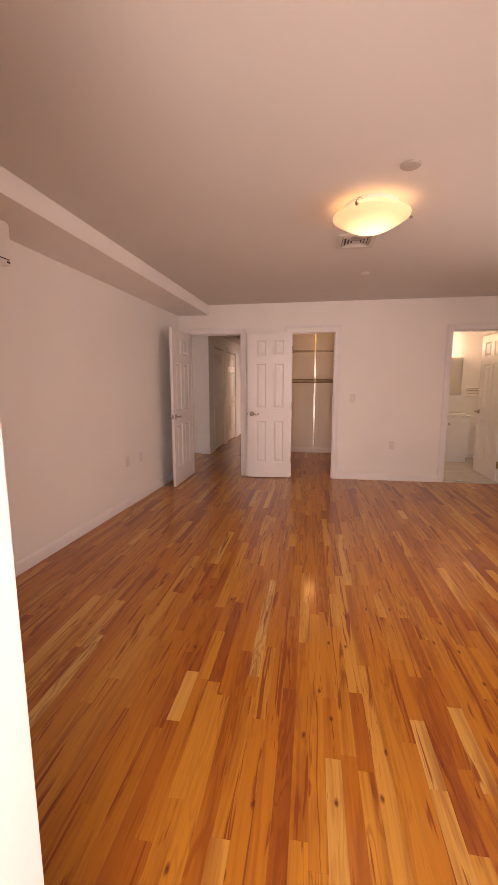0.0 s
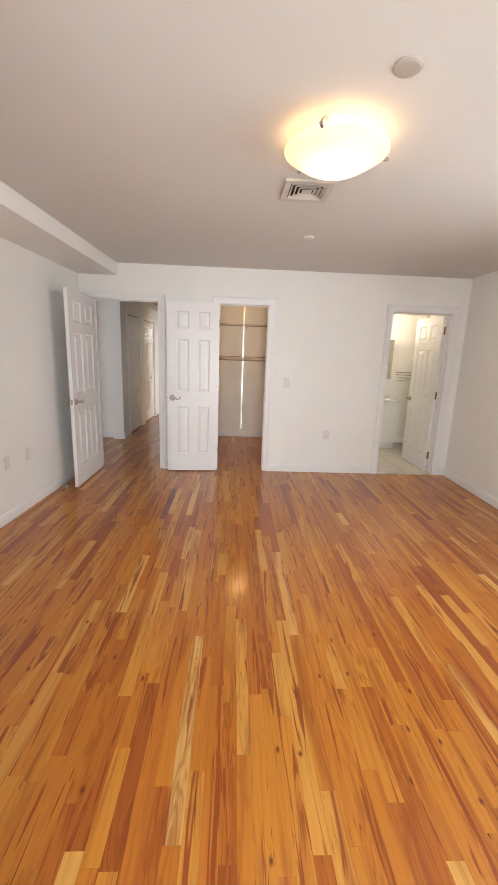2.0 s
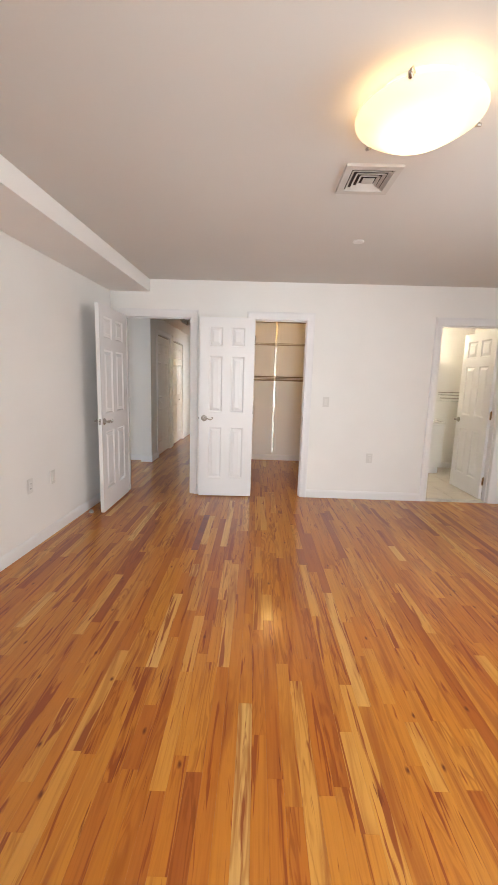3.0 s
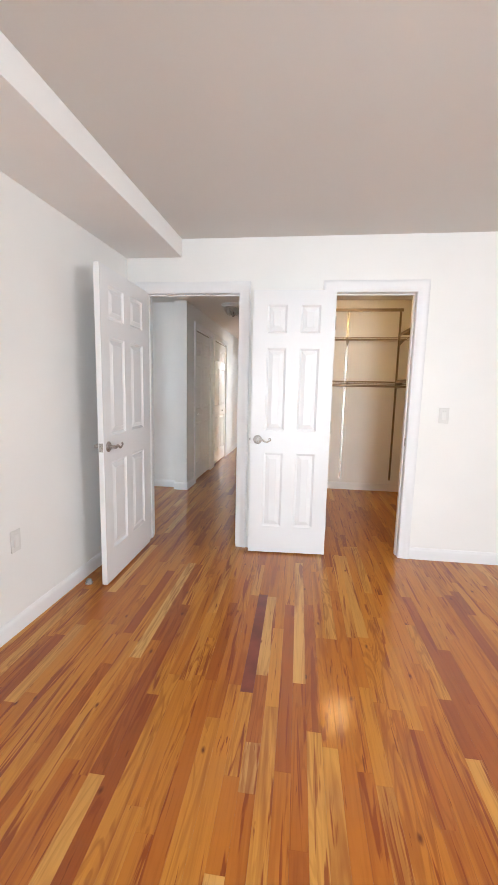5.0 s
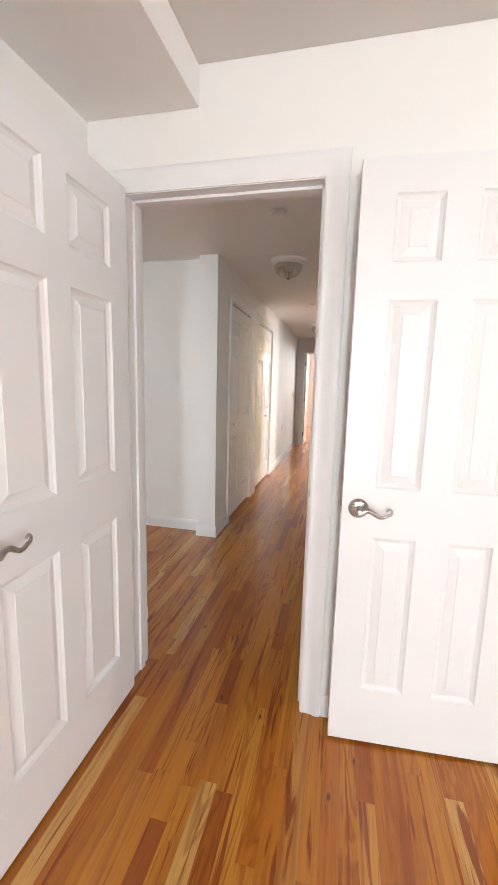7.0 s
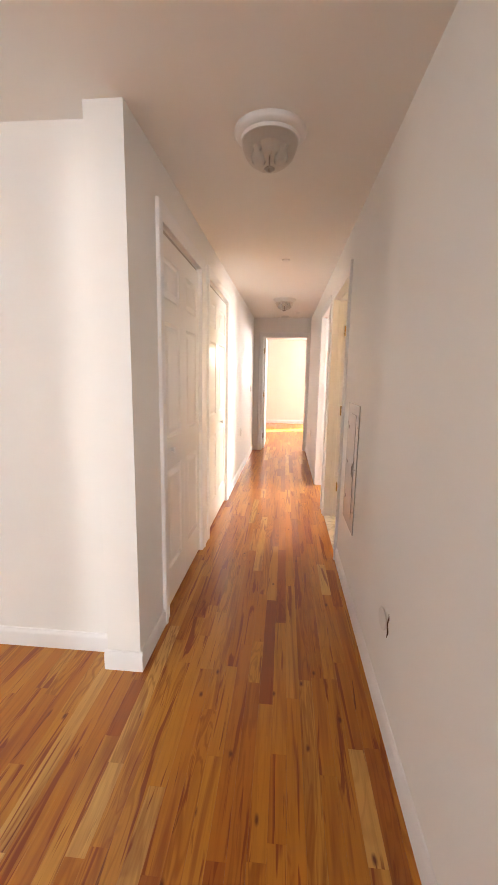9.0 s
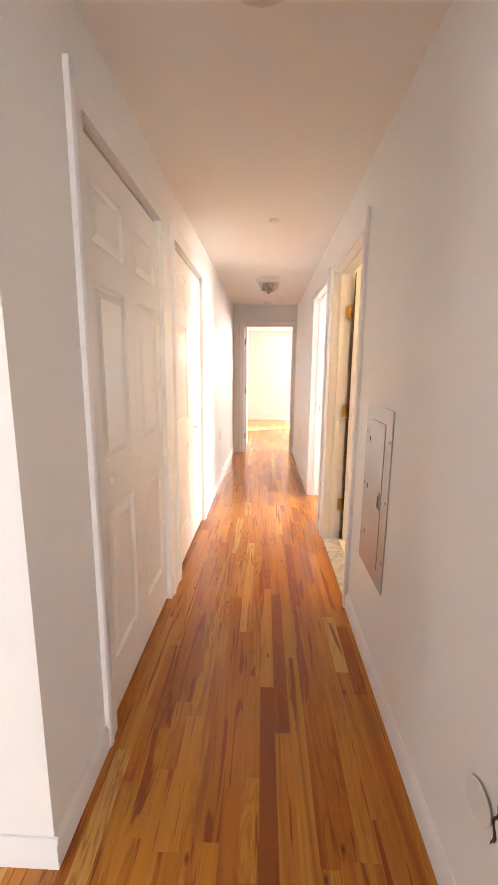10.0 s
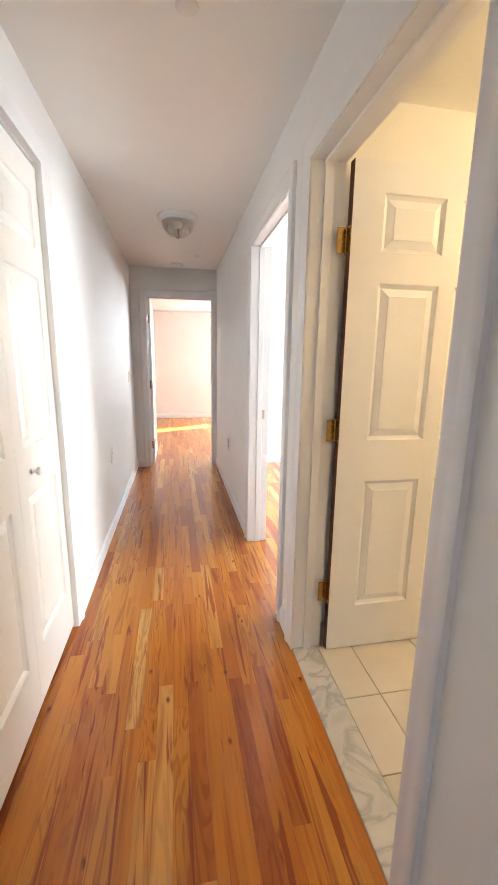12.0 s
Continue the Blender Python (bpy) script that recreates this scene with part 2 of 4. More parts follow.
def glow(name, color, strength, base=(0.85, 0.7, 0.45), vein=0.35, scale=9.0):
    """Lit alabaster glass."""
    m, nt, b = nodes_of(name)
    geo = nt.nodes.new("ShaderNodeNewGeometry")
    n = node(nt, "ShaderNodeTexNoise", Scale=scale, Detail=4.0, Distortion=1.0)
    nt.links.new(geo.outputs["Position"], n.inputs["Vector"])
    mr = node(nt, "ShaderNodeMapRange")
    strength *= INDOORS
    mr.inputs["To Min"].default_value, mr.inputs["To Max"].default_value = strength * (1 - vein), strength * (1 + vein)
    nt.links.new(n.outputs["Fac"], mr.inputs["Value"])
    nt.links.new(mr.outputs["Result"], b.inputs["Emission Strength"])
    b.inputs["Emission Color"].default_value = (*color, 1)
    b.inputs["Base Color"].default_value = (*base, 1)
    b.inputs["Roughness"].default_value = 0.25
    return m


BOWL_LIT = glow("lit_alabaster_glass", (1.0, 0.75, 0.43), 0.85, vein=0.35)


def hot_spot(m, peak, reach):
    """The bulb shows through the glass round the axis of its lamp."""
    nt = m.node_tree
    b = nt.nodes["Principled BSDF"]
    was = b.inputs["Emission Strength"].links[0].from_socket
    tc = nt.nodes.new("ShaderNodeTexCoord")
    sep = nt.nodes.new("ShaderNodeVectorMath")
    sep.operation = "MULTIPLY"
    sep.inputs[1].default_value = (1, 1, 0)
    ln = nt.nodes.new("ShaderNodeVectorMath")
    ln.operation = "LENGTH"
    nt.links.new(tc.outputs["Object"], sep.inputs[0])
    nt.links.new(sep.outputs[0], ln.inputs[0])
    mr = node(nt, "ShaderNodeMapRange")
    mr.interpolation_type = "SMOOTHSTEP"
    mr.inputs["From Min"].default_value, mr.inputs["From Max"].default_value = 0.0, reach
    mr.inputs["To Min"].default_value, mr.inputs["To Max"].default_value = peak, 0.0
    nt.links.new(ln.outputs["Value"], mr.inputs["Value"])
    add = nt.nodes.new("ShaderNodeMath")
    nt.links.new(was, add.inputs[0])
    nt.links.new(mr.outputs["Result"], add.inputs[1])
    nt.links.new(add.outputs[0], b.inputs["Emission Strength"])


hot_spot(BOWL_LIT, 3.0 * INDOORS, 0.20)
BOWL_CLOSET = glow("lit_closet_glass", (1.0, 0.66, 0.25), 3.0)
BATH_LIT = glow("lit_bath_glass", (1.0, 0.85, 0.6), 5.0)


def clear_glass(name, tint=(0.9, 0.88, 0.84), rough=0.12, mixin=0.0):
    m, nt, b = nodes_of(name)
    b.inputs["Base Color"].default_value = (*tint, 1)
    b.inputs["Roughness"].default_value = rough
    b.inputs["Transmission Weight"].default_value = 1.0 - mixin
    b.inputs["IOR"].default_value = 1.45
    return m


RIBBED = clear_glass("ribbed_lamp_glass", (0.92, 0.84, 0.75), 0.10, 0.08)
PANE = clear_glass("window_glass", (0.95, 0.97, 0.97), 0.0)
MIRROR = mottled("mirror_silver", (0.86, 0.87, 0.86), 0.03, 1.0, spread=0.01, scale=2, fine=20, bump=0.0)


# ---- mesh helpers ----
def finish(name, bm, material, smooth=False):
    bmesh.ops.recalc_face_normals(bm, faces=bm.faces[:])
    me = bpy.data.meshes.new(name)
    bm.to_mesh(me)
    bm.free()
    for mt in (material if isinstance(material, (list, tuple)) else [material]):
        me.materials.append(mt)
    if smooth:
        me.polygons.foreach_set("use_smooth", [True] * len(me.polygons))
        me.set_sharp_from_angle(angle=radians(40))
    return me


def part(name, bm, material, parent=None, label="", smooth=False, at=None):
    ob = new(name, finish(name, bm, material, smooth))
    if parent is not None:
        ob.parent = parent
    if at is not None:
        ob.matrix_basis = at
    return tagged(ob, label) if label else ob


def setting(name, bm, material, label, category, smooth=False):
    return tagged(new(name, finish(name, bm, material, smooth)), label, category, kind="structure")


def thing(name, label, category, at, group=""):
    ob = new(name)
    ob.empty_display_size = 0.1
    ob.matrix_basis = at
    return tagged(ob, label, category, group)


def box(bm, a, b, bevel=0.0, mat=0):
    vs = [bm.verts.new((x, y, z)) for x in (a[0], b[0]) for y in (a[1], b[1]) for z in (a[2], b[2])]
    quads = ((0, 1, 3, 2), (4, 6, 7, 5), (0, 4, 5, 1), (2, 3, 7, 6), (0, 2, 6, 4), (1, 5, 7, 3))
    fs = [bm.faces.new([vs[i] for i in q]) for q in quads]
    for f in fs:
        f.material_index = mat
    if bevel:
        es = list({e for f in fs for e in f.edges})
        bmesh.ops.bevel(bm, geom=es, offset=bevel, segments=2, affect="EDGES", profile=0.5)
    return bm


def prism(bm, foot, z0, z1):
    lo = [bm.verts.new((x, y, z0)) for x, y in foot]
    hi = [bm.verts.new((x, y, z1)) for x, y in foot]
    n = len(foot)
    bm.faces.new(lo[::-1])
    bm.faces.new(hi)
    for i in range(n):
        bm.faces.new((lo[i], lo[(i + 1) % n], hi[(i + 1) % n], hi[i]))
    return bm


def lathe(bm, profile, seg=40, at=None, wave=0.0, ribs=0):
    """Turns (radius, height) pairs round z; ribs flute the radius."""
    at = at or Matrix()
    rings = []
    for r, z in profile:
        if r < 1e-6:
            rings.append([bm.verts.new(at @ Vector((0, 0, z)))])
        else:
            rings.append([bm.verts.new(at @ Vector(((r * (1 + wave * math.cos(ribs * 2 * math.pi * i / seg))) * math.cos(2 * math.pi * i / seg),
                                                    (r * (1 + wave * math.cos(ribs * 2 * math.pi * i / seg))) * math.sin(2 * math.pi * i / seg), z))) for i in range(seg)])
    for a, b in zip(rings, rings[1:]):
        for i in range(seg):
            j = (i + 1) % seg
            q = [a[i % len(a)], a[j % len(a)], b[j % len(b)], b[i % len(b)]]
            q = [v for k, v in enumerate(q) if v not in q[:k]]
            if len(q) > 2:
                bm.faces.new(q)
    return bm


def tube(bm, pts, radius, seg=10):
    """A round bar along points; radius may be a list."""
    pts = [Vector(p) for p in pts]
    rad = radius if isinstance(radius, (list, tuple)) else [radius] * len(pts)
    rings, side = [], None
    for i, p in enumerate(pts):
        d = (pts[min(i + 1, len(pts) - 1)] - pts[max(i - 1, 0)]).normalized()
        if side is None:
            side = d.orthogonal().normalized()
        side = (side - d * side.dot(d)).normalized()
        up = d.cross(side)
        rings.append([bm.verts.new(p + rad[i] * (math.cos(2 * math.pi * k / seg) * side + math.sin(2 * math.pi * k / seg) * up)) for k in range(seg)])
    for a, b in zip(rings, rings[1:]):
        for k in range(seg):
            bm.faces.new((a[k], a[(k + 1) % seg], b[(k + 1) % seg], b[k]))
    bm.faces.new(rings[0][::-1])
    bm.faces.new(rings[-1])
    return bm


# ---- large structure ----
H_ROOM, H_HALL, DOOR_H = 2.446, 2.35, 2.045


def wall(name, p0, p1, thick, height, openings=(), label="painted plaster wall in warm white", material=None):
    """A wall whose seen face runs from p0 to p1, with its thickness to the left of that way. Openings: from, to (metres along), bottom, top."""
    p0, p1 = Vector(p0), Vector(p1)
    d = (p1 - p0).normalized()
    n = Vector((-d.y, d.x)) * thick
    bm = bmesh.new()
    ends = (0.0, (p1 - p0).length)
    along = sorted({*ends, *(v for q in openings for v in q[:2])})
    levels = sorted({0.0, height, *(v for q in openings for v in q[2:])})
    verts = {}

    def corner(i, j, k):
        if (i, j, k) not in verts:
            q = p0 + d * along[i] + n * k
            verts[i, j, k] = bm.verts.new((q.x, q.y, levels[j]))
        return verts[i, j, k]

    def solid(i, j):
        if not (0 <= i < len(along) - 1 and 0 <= j < len(levels) - 1):
            return False
        u, z = (along[i] + along[i + 1]) / 2, (levels[j] + levels[j + 1]) / 2
        return not any(q[0] < u < q[1] and q[2] < z < q[3] for q in openings)
    for i in range(len(along) - 1):
        for j in range(len(levels) - 1):
            if not solid(i, j):
                continue
            for k in (0, 1):
                bm.faces.new([corner(i + x, j + z, k) for x, z in ((0, 0), (1, 0), (1, 1), (0, 1))])
            for di, dj, rim in ((-1, 0, ((0, 0), (0, 1))), (1, 0, ((1, 0), (1, 1))), (0, -1, ((0, 0), (1, 0))), (0, 1, ((0, 1), (1, 1)))):
                if not solid(i + di, j + dj):
                    (x0, z0), (x1, z1) = rim
                    bm.faces.new((corner(i + x0, j + z0, 0), corner(i + x1, j + z1, 0), corner(i + x1, j + z1, 1), corner(i + x0, j + z0, 1)))
    return setting(name, bm, material or WALL, label, "wall")


O1 = (0.331, 1.087)
OC = (1.80, 2.40)
OB = (3.905, 4.64)
TOP = 2.52
wall("wall_north", (0.06, 0), (5.42, 0), 0.12, TOP, [(O1[0] - 0.06, O1[1] - 0.06, 0, DOOR_H), (OC[0] - 0.06, OC[1] - 0.06, 0, DOOR_H), (OB[0] - 0.06, OB[1] - 0.06, 0, 2.035)], "bedroom wall in warm white paint with three doorways")
wall("wall_west", (-0.065, -6.0), (0.175, -0.001), 0.12, TOP, (), "long plain bedroom wall in warm white paint")
wall("wall_east", (4.82, -0.001), (4.58, -6.0), 0.12, TOP, [(2.5, 4.1, 0.82, 2.08)], "bedroom wall in warm white paint with one window")
wall("wall_south", (4.72, -6.0), (-0.2, -6.0), 0.15, TOP, [(2.24, 3.04, 0.0, 2.06)], "outer bedroom wall with a balcony doorway")
wall("wall_hall_stub", (0.168, 0.121), (0.168, 0.413), 0.12, TOP, (), "short hall wall end beside the bedroom door")
LW0, LW1 = Vector((0.175, 1.69)), Vector((0.229, 7.299))


def left_x(y):
    return LW0.x + (LW1.x - LW0.x) * (y - LW0.y) / (LW1.y - LW0.y)


C1, C2 = (2.115, 2.98), (3.27, 4.23)
wall("wall_hall_west", LW0, LW1, 0.155, TOP, [(C1[0] - 1.69, C1[1] - 1.69, 0, 2.08), (C2[0] - 1.69, C2[1] - 1.69, 0, 2.08)], "hall wall with two bifold closet openings")
RX = 1.225
OA, OBB = (3.02, 3.895), (4.18, 5.04)
wall("wall_hall_east", (RX, 7.299), (RX, 0.121), 0.125, TOP, [(7.299 - OBB[1], 7.299 - OBB[0], 0, DOOR_H), (7.299 - OA[1], 7.299 - OA[0], 0, DOOR_H)], "long hall wall with bathroom and bedroom doorways")
OE = (0.40, 1.175)
wall("wall_hall_end", (-1.75, 7.3), (5.0, 7.3), 0.12, TOP, [(OE[0] + 1.75, OE[1] + 1.75, 0, 2.03)], "hall end wall with an open doorway")
wall("wall_foyer", (-4.1, 1.80), (0.018, 1.80), 0.12, TOP, (), "plain white foyer wall lit by daylight")
wall("wall_living_west", (-4.0, -3.1), (-4.0, 1.80), 0.15, TOP, [(3.1, 4.3, 0.7, 2.1)], "living room outer wall with a window")
wall("wall_living_south", (-0.2, -3.0), (-4.0, -3.0), 0.12, TOP, [(0.4, 3.0, 0.65, 2.15)], "living room outer wall with a wide window")
wall("wall_linen_back", (-0.62, 1.93), (-0.62, 7.29), 0.1, TOP, (), "plain back wall of the hall closets")
wall("wall_closet_back", (1.352, 2.17), (3.2, 2.17), 0.12, TOP, (), "closet back wall in warm white paint")
wall("wall_closet_east", (2.99, 2.165), (2.99, 0.125), 0.12, TOP, (), "closet side wall in warm white paint")
wall("wall_bathroom_east", (3.06, 4.165), (3.06, 2.295), 0.12, TOP, (), "bathroom side wall in warm white paint")
wall("wall_bathroom_north", (4.99, 4.17), (1.352, 4.17), 0.12, TOP, (), "plain wall between bathroom and bedroom")
wall("wall_ensuite_back", (3.115, 1.97), (5.42, 1.97), 0.12, TOP, (), "ensuite back wall in cream paint")
wall("wall_ensuite_east", (5.3, 1.965), (5.3, 0.125), 0.12, TOP, (), "ensuite side wall in cream paint")
wall("wall_side_bedroom_east", (4.8, 7.295), (4.8, 4.175), 0.15, TOP, [(0.6, 2.5, 0.12, 2.12)], "bedroom outer wall with a wide window")
wall("wall_end_bedroom_north", (-1.75, 11.55), (4.05, 11.55), 0.15, TOP, [(3.7, 5.3, 0.85, 2.15)], "cream outer wall of the end bedroom with a window")
wall("wall_end_bedroom_west", (-1.6, 7.425), (-1.6, 11.545), 0.15, TOP, [(1.22, 1.64, 0.75, 2.2)], "outer wall with a narrow window")
wall("wall_end_bedroom_east", (3.9, 11.545), (3.9, 7.425), 0.15, TOP, (), "plain outer wall")


def slab(name, x0, y0, x1, y1, z0, z1, material, label, category):
    return setting(name, box(bmesh.new(), (x0, y0, z0), (x1, y1, z1)), material, label, category)


slab("ceiling_bedroom", -0.15, -6.14, 4.9, -0.002, H_ROOM, H_ROOM + 0.1, CEIL_DIM, "smooth bedroom ceiling in off-white paint", "ceiling")
slab("ceiling_hall", -0.7, 0.122, 1.29, 11.7, H_HALL, H_HALL + 0.12, CEIL_BRIGHT, "smooth hall ceiling in off-white paint", "ceiling")
slab("ceiling_living", -4.1, -3.1, -0.702, 1.9, H_HALL, H_HALL + 0.12, CEIL_BRIGHT, "smooth living room ceiling", "ceiling")
slab("ceiling_living_side", -0.701, -3.1, -0.02, 0.12, H_HALL, H_HALL + 0.12, CEIL_BRIGHT, "smooth living room ceiling", "ceiling")
slab("ceiling_closet", 1.295, 0.122, 3.05, 2.172, H_ROOM, H_ROOM + 0.1, CEIL_DIM, "closet ceiling in off-white paint", "ceiling")
slab("ceiling_ensuite", 3.055, 0.122, 5.42, 2.09, H_HALL + 0.06, H_HALL + 0.16, CEIL_BRIGHT, "bathroom ceiling in off-white paint", "ceiling")
slab("ceiling_rooms_east", 1.292, 2.175, 5.0, 11.7, H_HALL + 0.002, H_HALL + 0.122, CEIL_BRIGHT, "smooth ceiling in off-white paint", "ceiling")
slab("ceiling_rooms_west", -1.76, 7.3, -0.702, 11.7, H_HALL + 0.002, H_HALL + 0.122, CEIL_BRIGHT, "smooth ceiling in off-white paint", "ceiling")
bm = prism(bmesh.new(), [(-0.06, -5.995), (0.425, -5.995), (0.626, -0.003), (0.174, -0.003)], 2.311, H_ROOM - 0.002)
setting("soffit", bm, WALL, "boxed soffit along the wall under the ceiling", "soffit")
floor = slab("floor", -4.15, -6.15, 5.45, 11.7, -0.15, -0.012, SUBFLOOR, "varnished oak strip floor in mixed golden and red tones", "floor")
slab("ground", -600, -600, 600, 600, -3.3, -3.2, GROUND, "flat ground far below the windows", "ground")
slab("balcony_floor", -0.2, -7.6, 4.75, -6.152, -0.2, -0.02, GROUND, "grey balcony slab outside", "balcony")
# two pieces added out of view so no sun falls into the bedroom
slab("sun_screen_top", -0.4, -7.7, 4.95, -6.152, 2.6, 2.75, CEIL_DIM, "unseen slab added to keep sun out", "balcony")
slab("sun_screen_side", -0.4, -7.7, -0.201, -6.152, -0.2, 2.6, WALL, "unseen wall added to keep sun out", "wall")


# ---- trim ----
CASING = [(0.0, 0.0), (0.0, 0.010), (0.010, 0.013), (0.017, 0.0105), (0.044, 0.014), (0.058, 0.020), (0.075, 0.020), (0.081, 0.016), (0.082, 0.0)]


def casing(name, origin, along, out, width, height, legs=(True, True), head=True, label="white moulded door casing"):
    """Mitred moulding round an opening. origin: its foot; along: unit way across it; out: unit way off the wall."""
    o, a, n = Vector(origin), Vector(along), Vector(out)
    up = Vector((0, 0, 1))
    bm = bmesh.new()
    rows = []
    for u, d in CASING:
        pts = [o + a * (-u) + n * d, o + a * (-u) + up * (height + u) + n * d, o + a * (width + u) + up * (height + u) + n * d, o + a * (width + u) + n * d]
        rows.append([bm.verts.new(p) for p in pts])
    use = [legs[0], head, legs[1]]
    for r0, r1 in zip(rows, rows[1:]):
        for i in range(3):
            if use[i]:
                bm.faces.new((r0[i], r0[i + 1], r1[i + 1], r1[i]))
    for v in [v for v in bm.verts if not v.link_faces]:
        bm.verts.remove(v)
    return setting(name, bm, TRIM, label, "door casing", True)


def jamb(name, origin, along, into, width, height, depth, stop=0.5, label="white painted door jamb with stop"):
    """Lining of an opening, 15 mm thick, with a stop strip."""
    o, a, n = Vector(origin), Vector(along), Vector(into)
    m = Matrix(((a.x, n.x, 0, o.x), (a.y, n.y, 0, o.y), (0, 0, 1, 0), (0, 0, 0, 1)))
    bm = bmesh.new()
    t, e = 0.003, 0.004
    for x0, x1, z0, z1 in ((-0.002, t, 0, height), (width - t, width + 0.002, 0, height), (-0.002, width + 0.002, height - t, height + 0.002)):
        box(bm, (x0, -e, z0), (x1, depth + e, z1))
    s0, s1 = depth * stop - 0.018, depth * stop + 0.018
    for x0, x1, z0, z1 in ((t, t + 0.011, 0, height - t), (width - t - 0.011, width - t, 0, height - t), (t, width - t, height - t - 0.011, height - t)):
        box(bm, (x0, s0, z0), (x1, s1, z1), 0.002)
    bm.transform(m)
    return setting(name, bm, TRIM, label, "door jamb")


X, Y = Vector((1, 0, 0)), Vector((0, 1, 0))
for nm, (a, b), h in (("bedroom_door", O1, DOOR_H), ("closet", OC, DOOR_H), ("ensuite", OB, 2.035)):
    casing("trim_" + nm, (a, 0, 0), X, -Y, b - a, h)
    jamb("jamb_" + nm, (a, 0, 0), X, Y, b - a, h, 0.12)
casing("trim_bedroom_door_hall_side", (O1[1], 0.12, 0), -X, Y, O1[1] - O1[0], DOOR_H)
for nm, (a, b) in (("bathroom", OA), ("side_bedroom", OBB)):
    casing("trim_" + nm, (RX, a, 0), Y, -X, b - a, DOOR_H)
    jamb("jamb_" + nm, (RX, a, 0), Y, X, b - a, DOOR_H, 0.125)
casing("trim_hall_end", (OE[0], 7.3, 0), X, -Y, OE[1] - OE[0], 2.03)
jamb("jamb_hall_end", (OE[0], 7.3, 0), X, Y, OE[1] - OE[0], 2.03, 0.12)
LEFT_WAY = Vector((LW1.x - LW0.x, LW1.y - LW0.y, 0)).normalized()
LEFT_OUT = Vector((LEFT_WAY.y, -LEFT_WAY.x, 0))
for nm, (a, b) in (("linen_closet", C1), ("coat_closet", C2)):
    casing("trim_" + nm, (left_x(a), a, 0), LEFT_WAY, LEFT_OUT, b - a, 2.08)
    bm = bmesh.new()
    box(bm, (-0.10, 0.0, 2.077), (-0.012, b - a, 2.083))
    box(bm, (-0.055, 0.004, 2.057), (-0.020, b - a - 0.004, 2.0765), mat=1)
    bm.transform(Matrix.Translation((left_x(a), a, 0)))
    setting("track_" + nm, bm, [TRIM, COVER], "dull bifold door track under the casing head", "door track")

BASE = [(0.0, 0.0), (0.013, 0.0), (0.013, 0.068), (0.011, 0.078), (0.007, 0.084), (0.005, 0.092), (0.0, 0.094)]


def baseboard(name, p0, p1, label="white painted baseboard with eased top", close=True):
    """Skirting along the floor, standing out to the right of the way from p0 to p1."""
    p0, p1 = Vector((*p0, 0)), Vector((*p1, 0))
    d = (p1 - p0).normalized()
    n = Vector((d.y, -d.x, 0))
    bm = bmesh.new()
    ends = [[bm.verts.new(p + n * u + Vector((0, 0, z))) for u, z in BASE] for p in (p0, p1)]
    for i in range(len(BASE) - 1):
        bm.faces.new((ends[0][i], ends[1][i], ends[1][i + 1], ends[0][i + 1]))
    if close:
        bm.faces.new(ends[0])
        bm.faces.new(ends[1][::-1])
    return setting(name, bm, TRIM, label, "baseboard", True)


def on_left(y):
    return (left_x(y), y)


cw = 0.082
for p0, p1 in (((-0.065, -6.0), (0.175, -0.004)), ((4.82, -0.004), (4.58, -6.0)), ((OC[1] + cw, 0), (OB[0] - cw, 0)), ((O1[1] + cw, 0), (OC[0] - cw, 0)), ((0.176, 0), (O1[0] - cw, 0)),
               ((OB[1] + cw, 0), (4.819, 0)),
               ((0.168, 0.125), (0.168, 0.413)), ((0.181, 0.413), (0.048, 0.413)),
               ((-4.0, 1.80), (0.019, 1.80)), ((0.02, 1.786), (0.02, 1.691)), ((0.007, 1.69), (0.188, 1.69)), ((0.175, 1.691), on_left(C1[0] - cw)), (on_left(C1[1] + cw), on_left(C2[0] - cw)), (on_left(C2[1] + cw), on_left(7.296)),
               ((RX, 7.296), (RX, OBB[1] + cw)), ((RX, OBB[0] - cw), (RX, OA[1] + cw)), ((RX, OA[0] - cw), (RX, 0.13)),
               ((left_x(7.3), 7.3), (OE[0] - cw, 7.3)), ((OE[1] + cw, 7.3), (RX - 0.001, 7.3)), ((1.352, 7.3), (4.8, 7.3)),
               ((1.352, 2.17), (2.989, 2.17)), ((2.99, 2.168), (2.99, 0.125)),
               ((-1.6, 11.55), (3.9, 11.55)), ((3.115, 1.97), (4.2, 1.97)), ((4.78, 1.97), (5.3, 1.97)), ((5.3, 1.96), (5.3, 0.13))):
    baseboard("baseboard", p0, p1)


# ---- doors ----
def panel_cells(w, h, stile, mid, rows, columns):
    cols = []
    pw = (w - 2 * stile - mid * (columns - 1)) / columns
    for i in range(columns):
        x = stile + i * (pw + mid)
        cols.append((x, x + pw))
    return [(x0, x1, z0 * h, z1 * h) for x0, x1 in cols for z0, z1 in rows]


ROWS6 = [(0.106, 0.398), (0.486, 0.792), (0.848, 0.948)]


def tray(bm, x0, x1, z0, z1, y, s):
    """A sunk, sloping border in a door face; s: way out of the face."""
    rings = []
    for inset, depth in ((0, 0), (0.005, 0.007), (0.015, 0.013)):
        rings.append([bm.verts.new((x, y - s * depth, z)) for x, z in ((x0 + inset, z0 + inset), (x1 - inset, z0 + inset), (x1 - inset, z1 - inset), (x0 + inset, z1 - inset))])
    for a, b in zip(rings, rings[1:]):
        for i in range(4):
            bm.faces.new((a[i], a[(i + 1) % 4], b[(i + 1) % 4], b[i]))
    bm.faces.new(rings[-1])


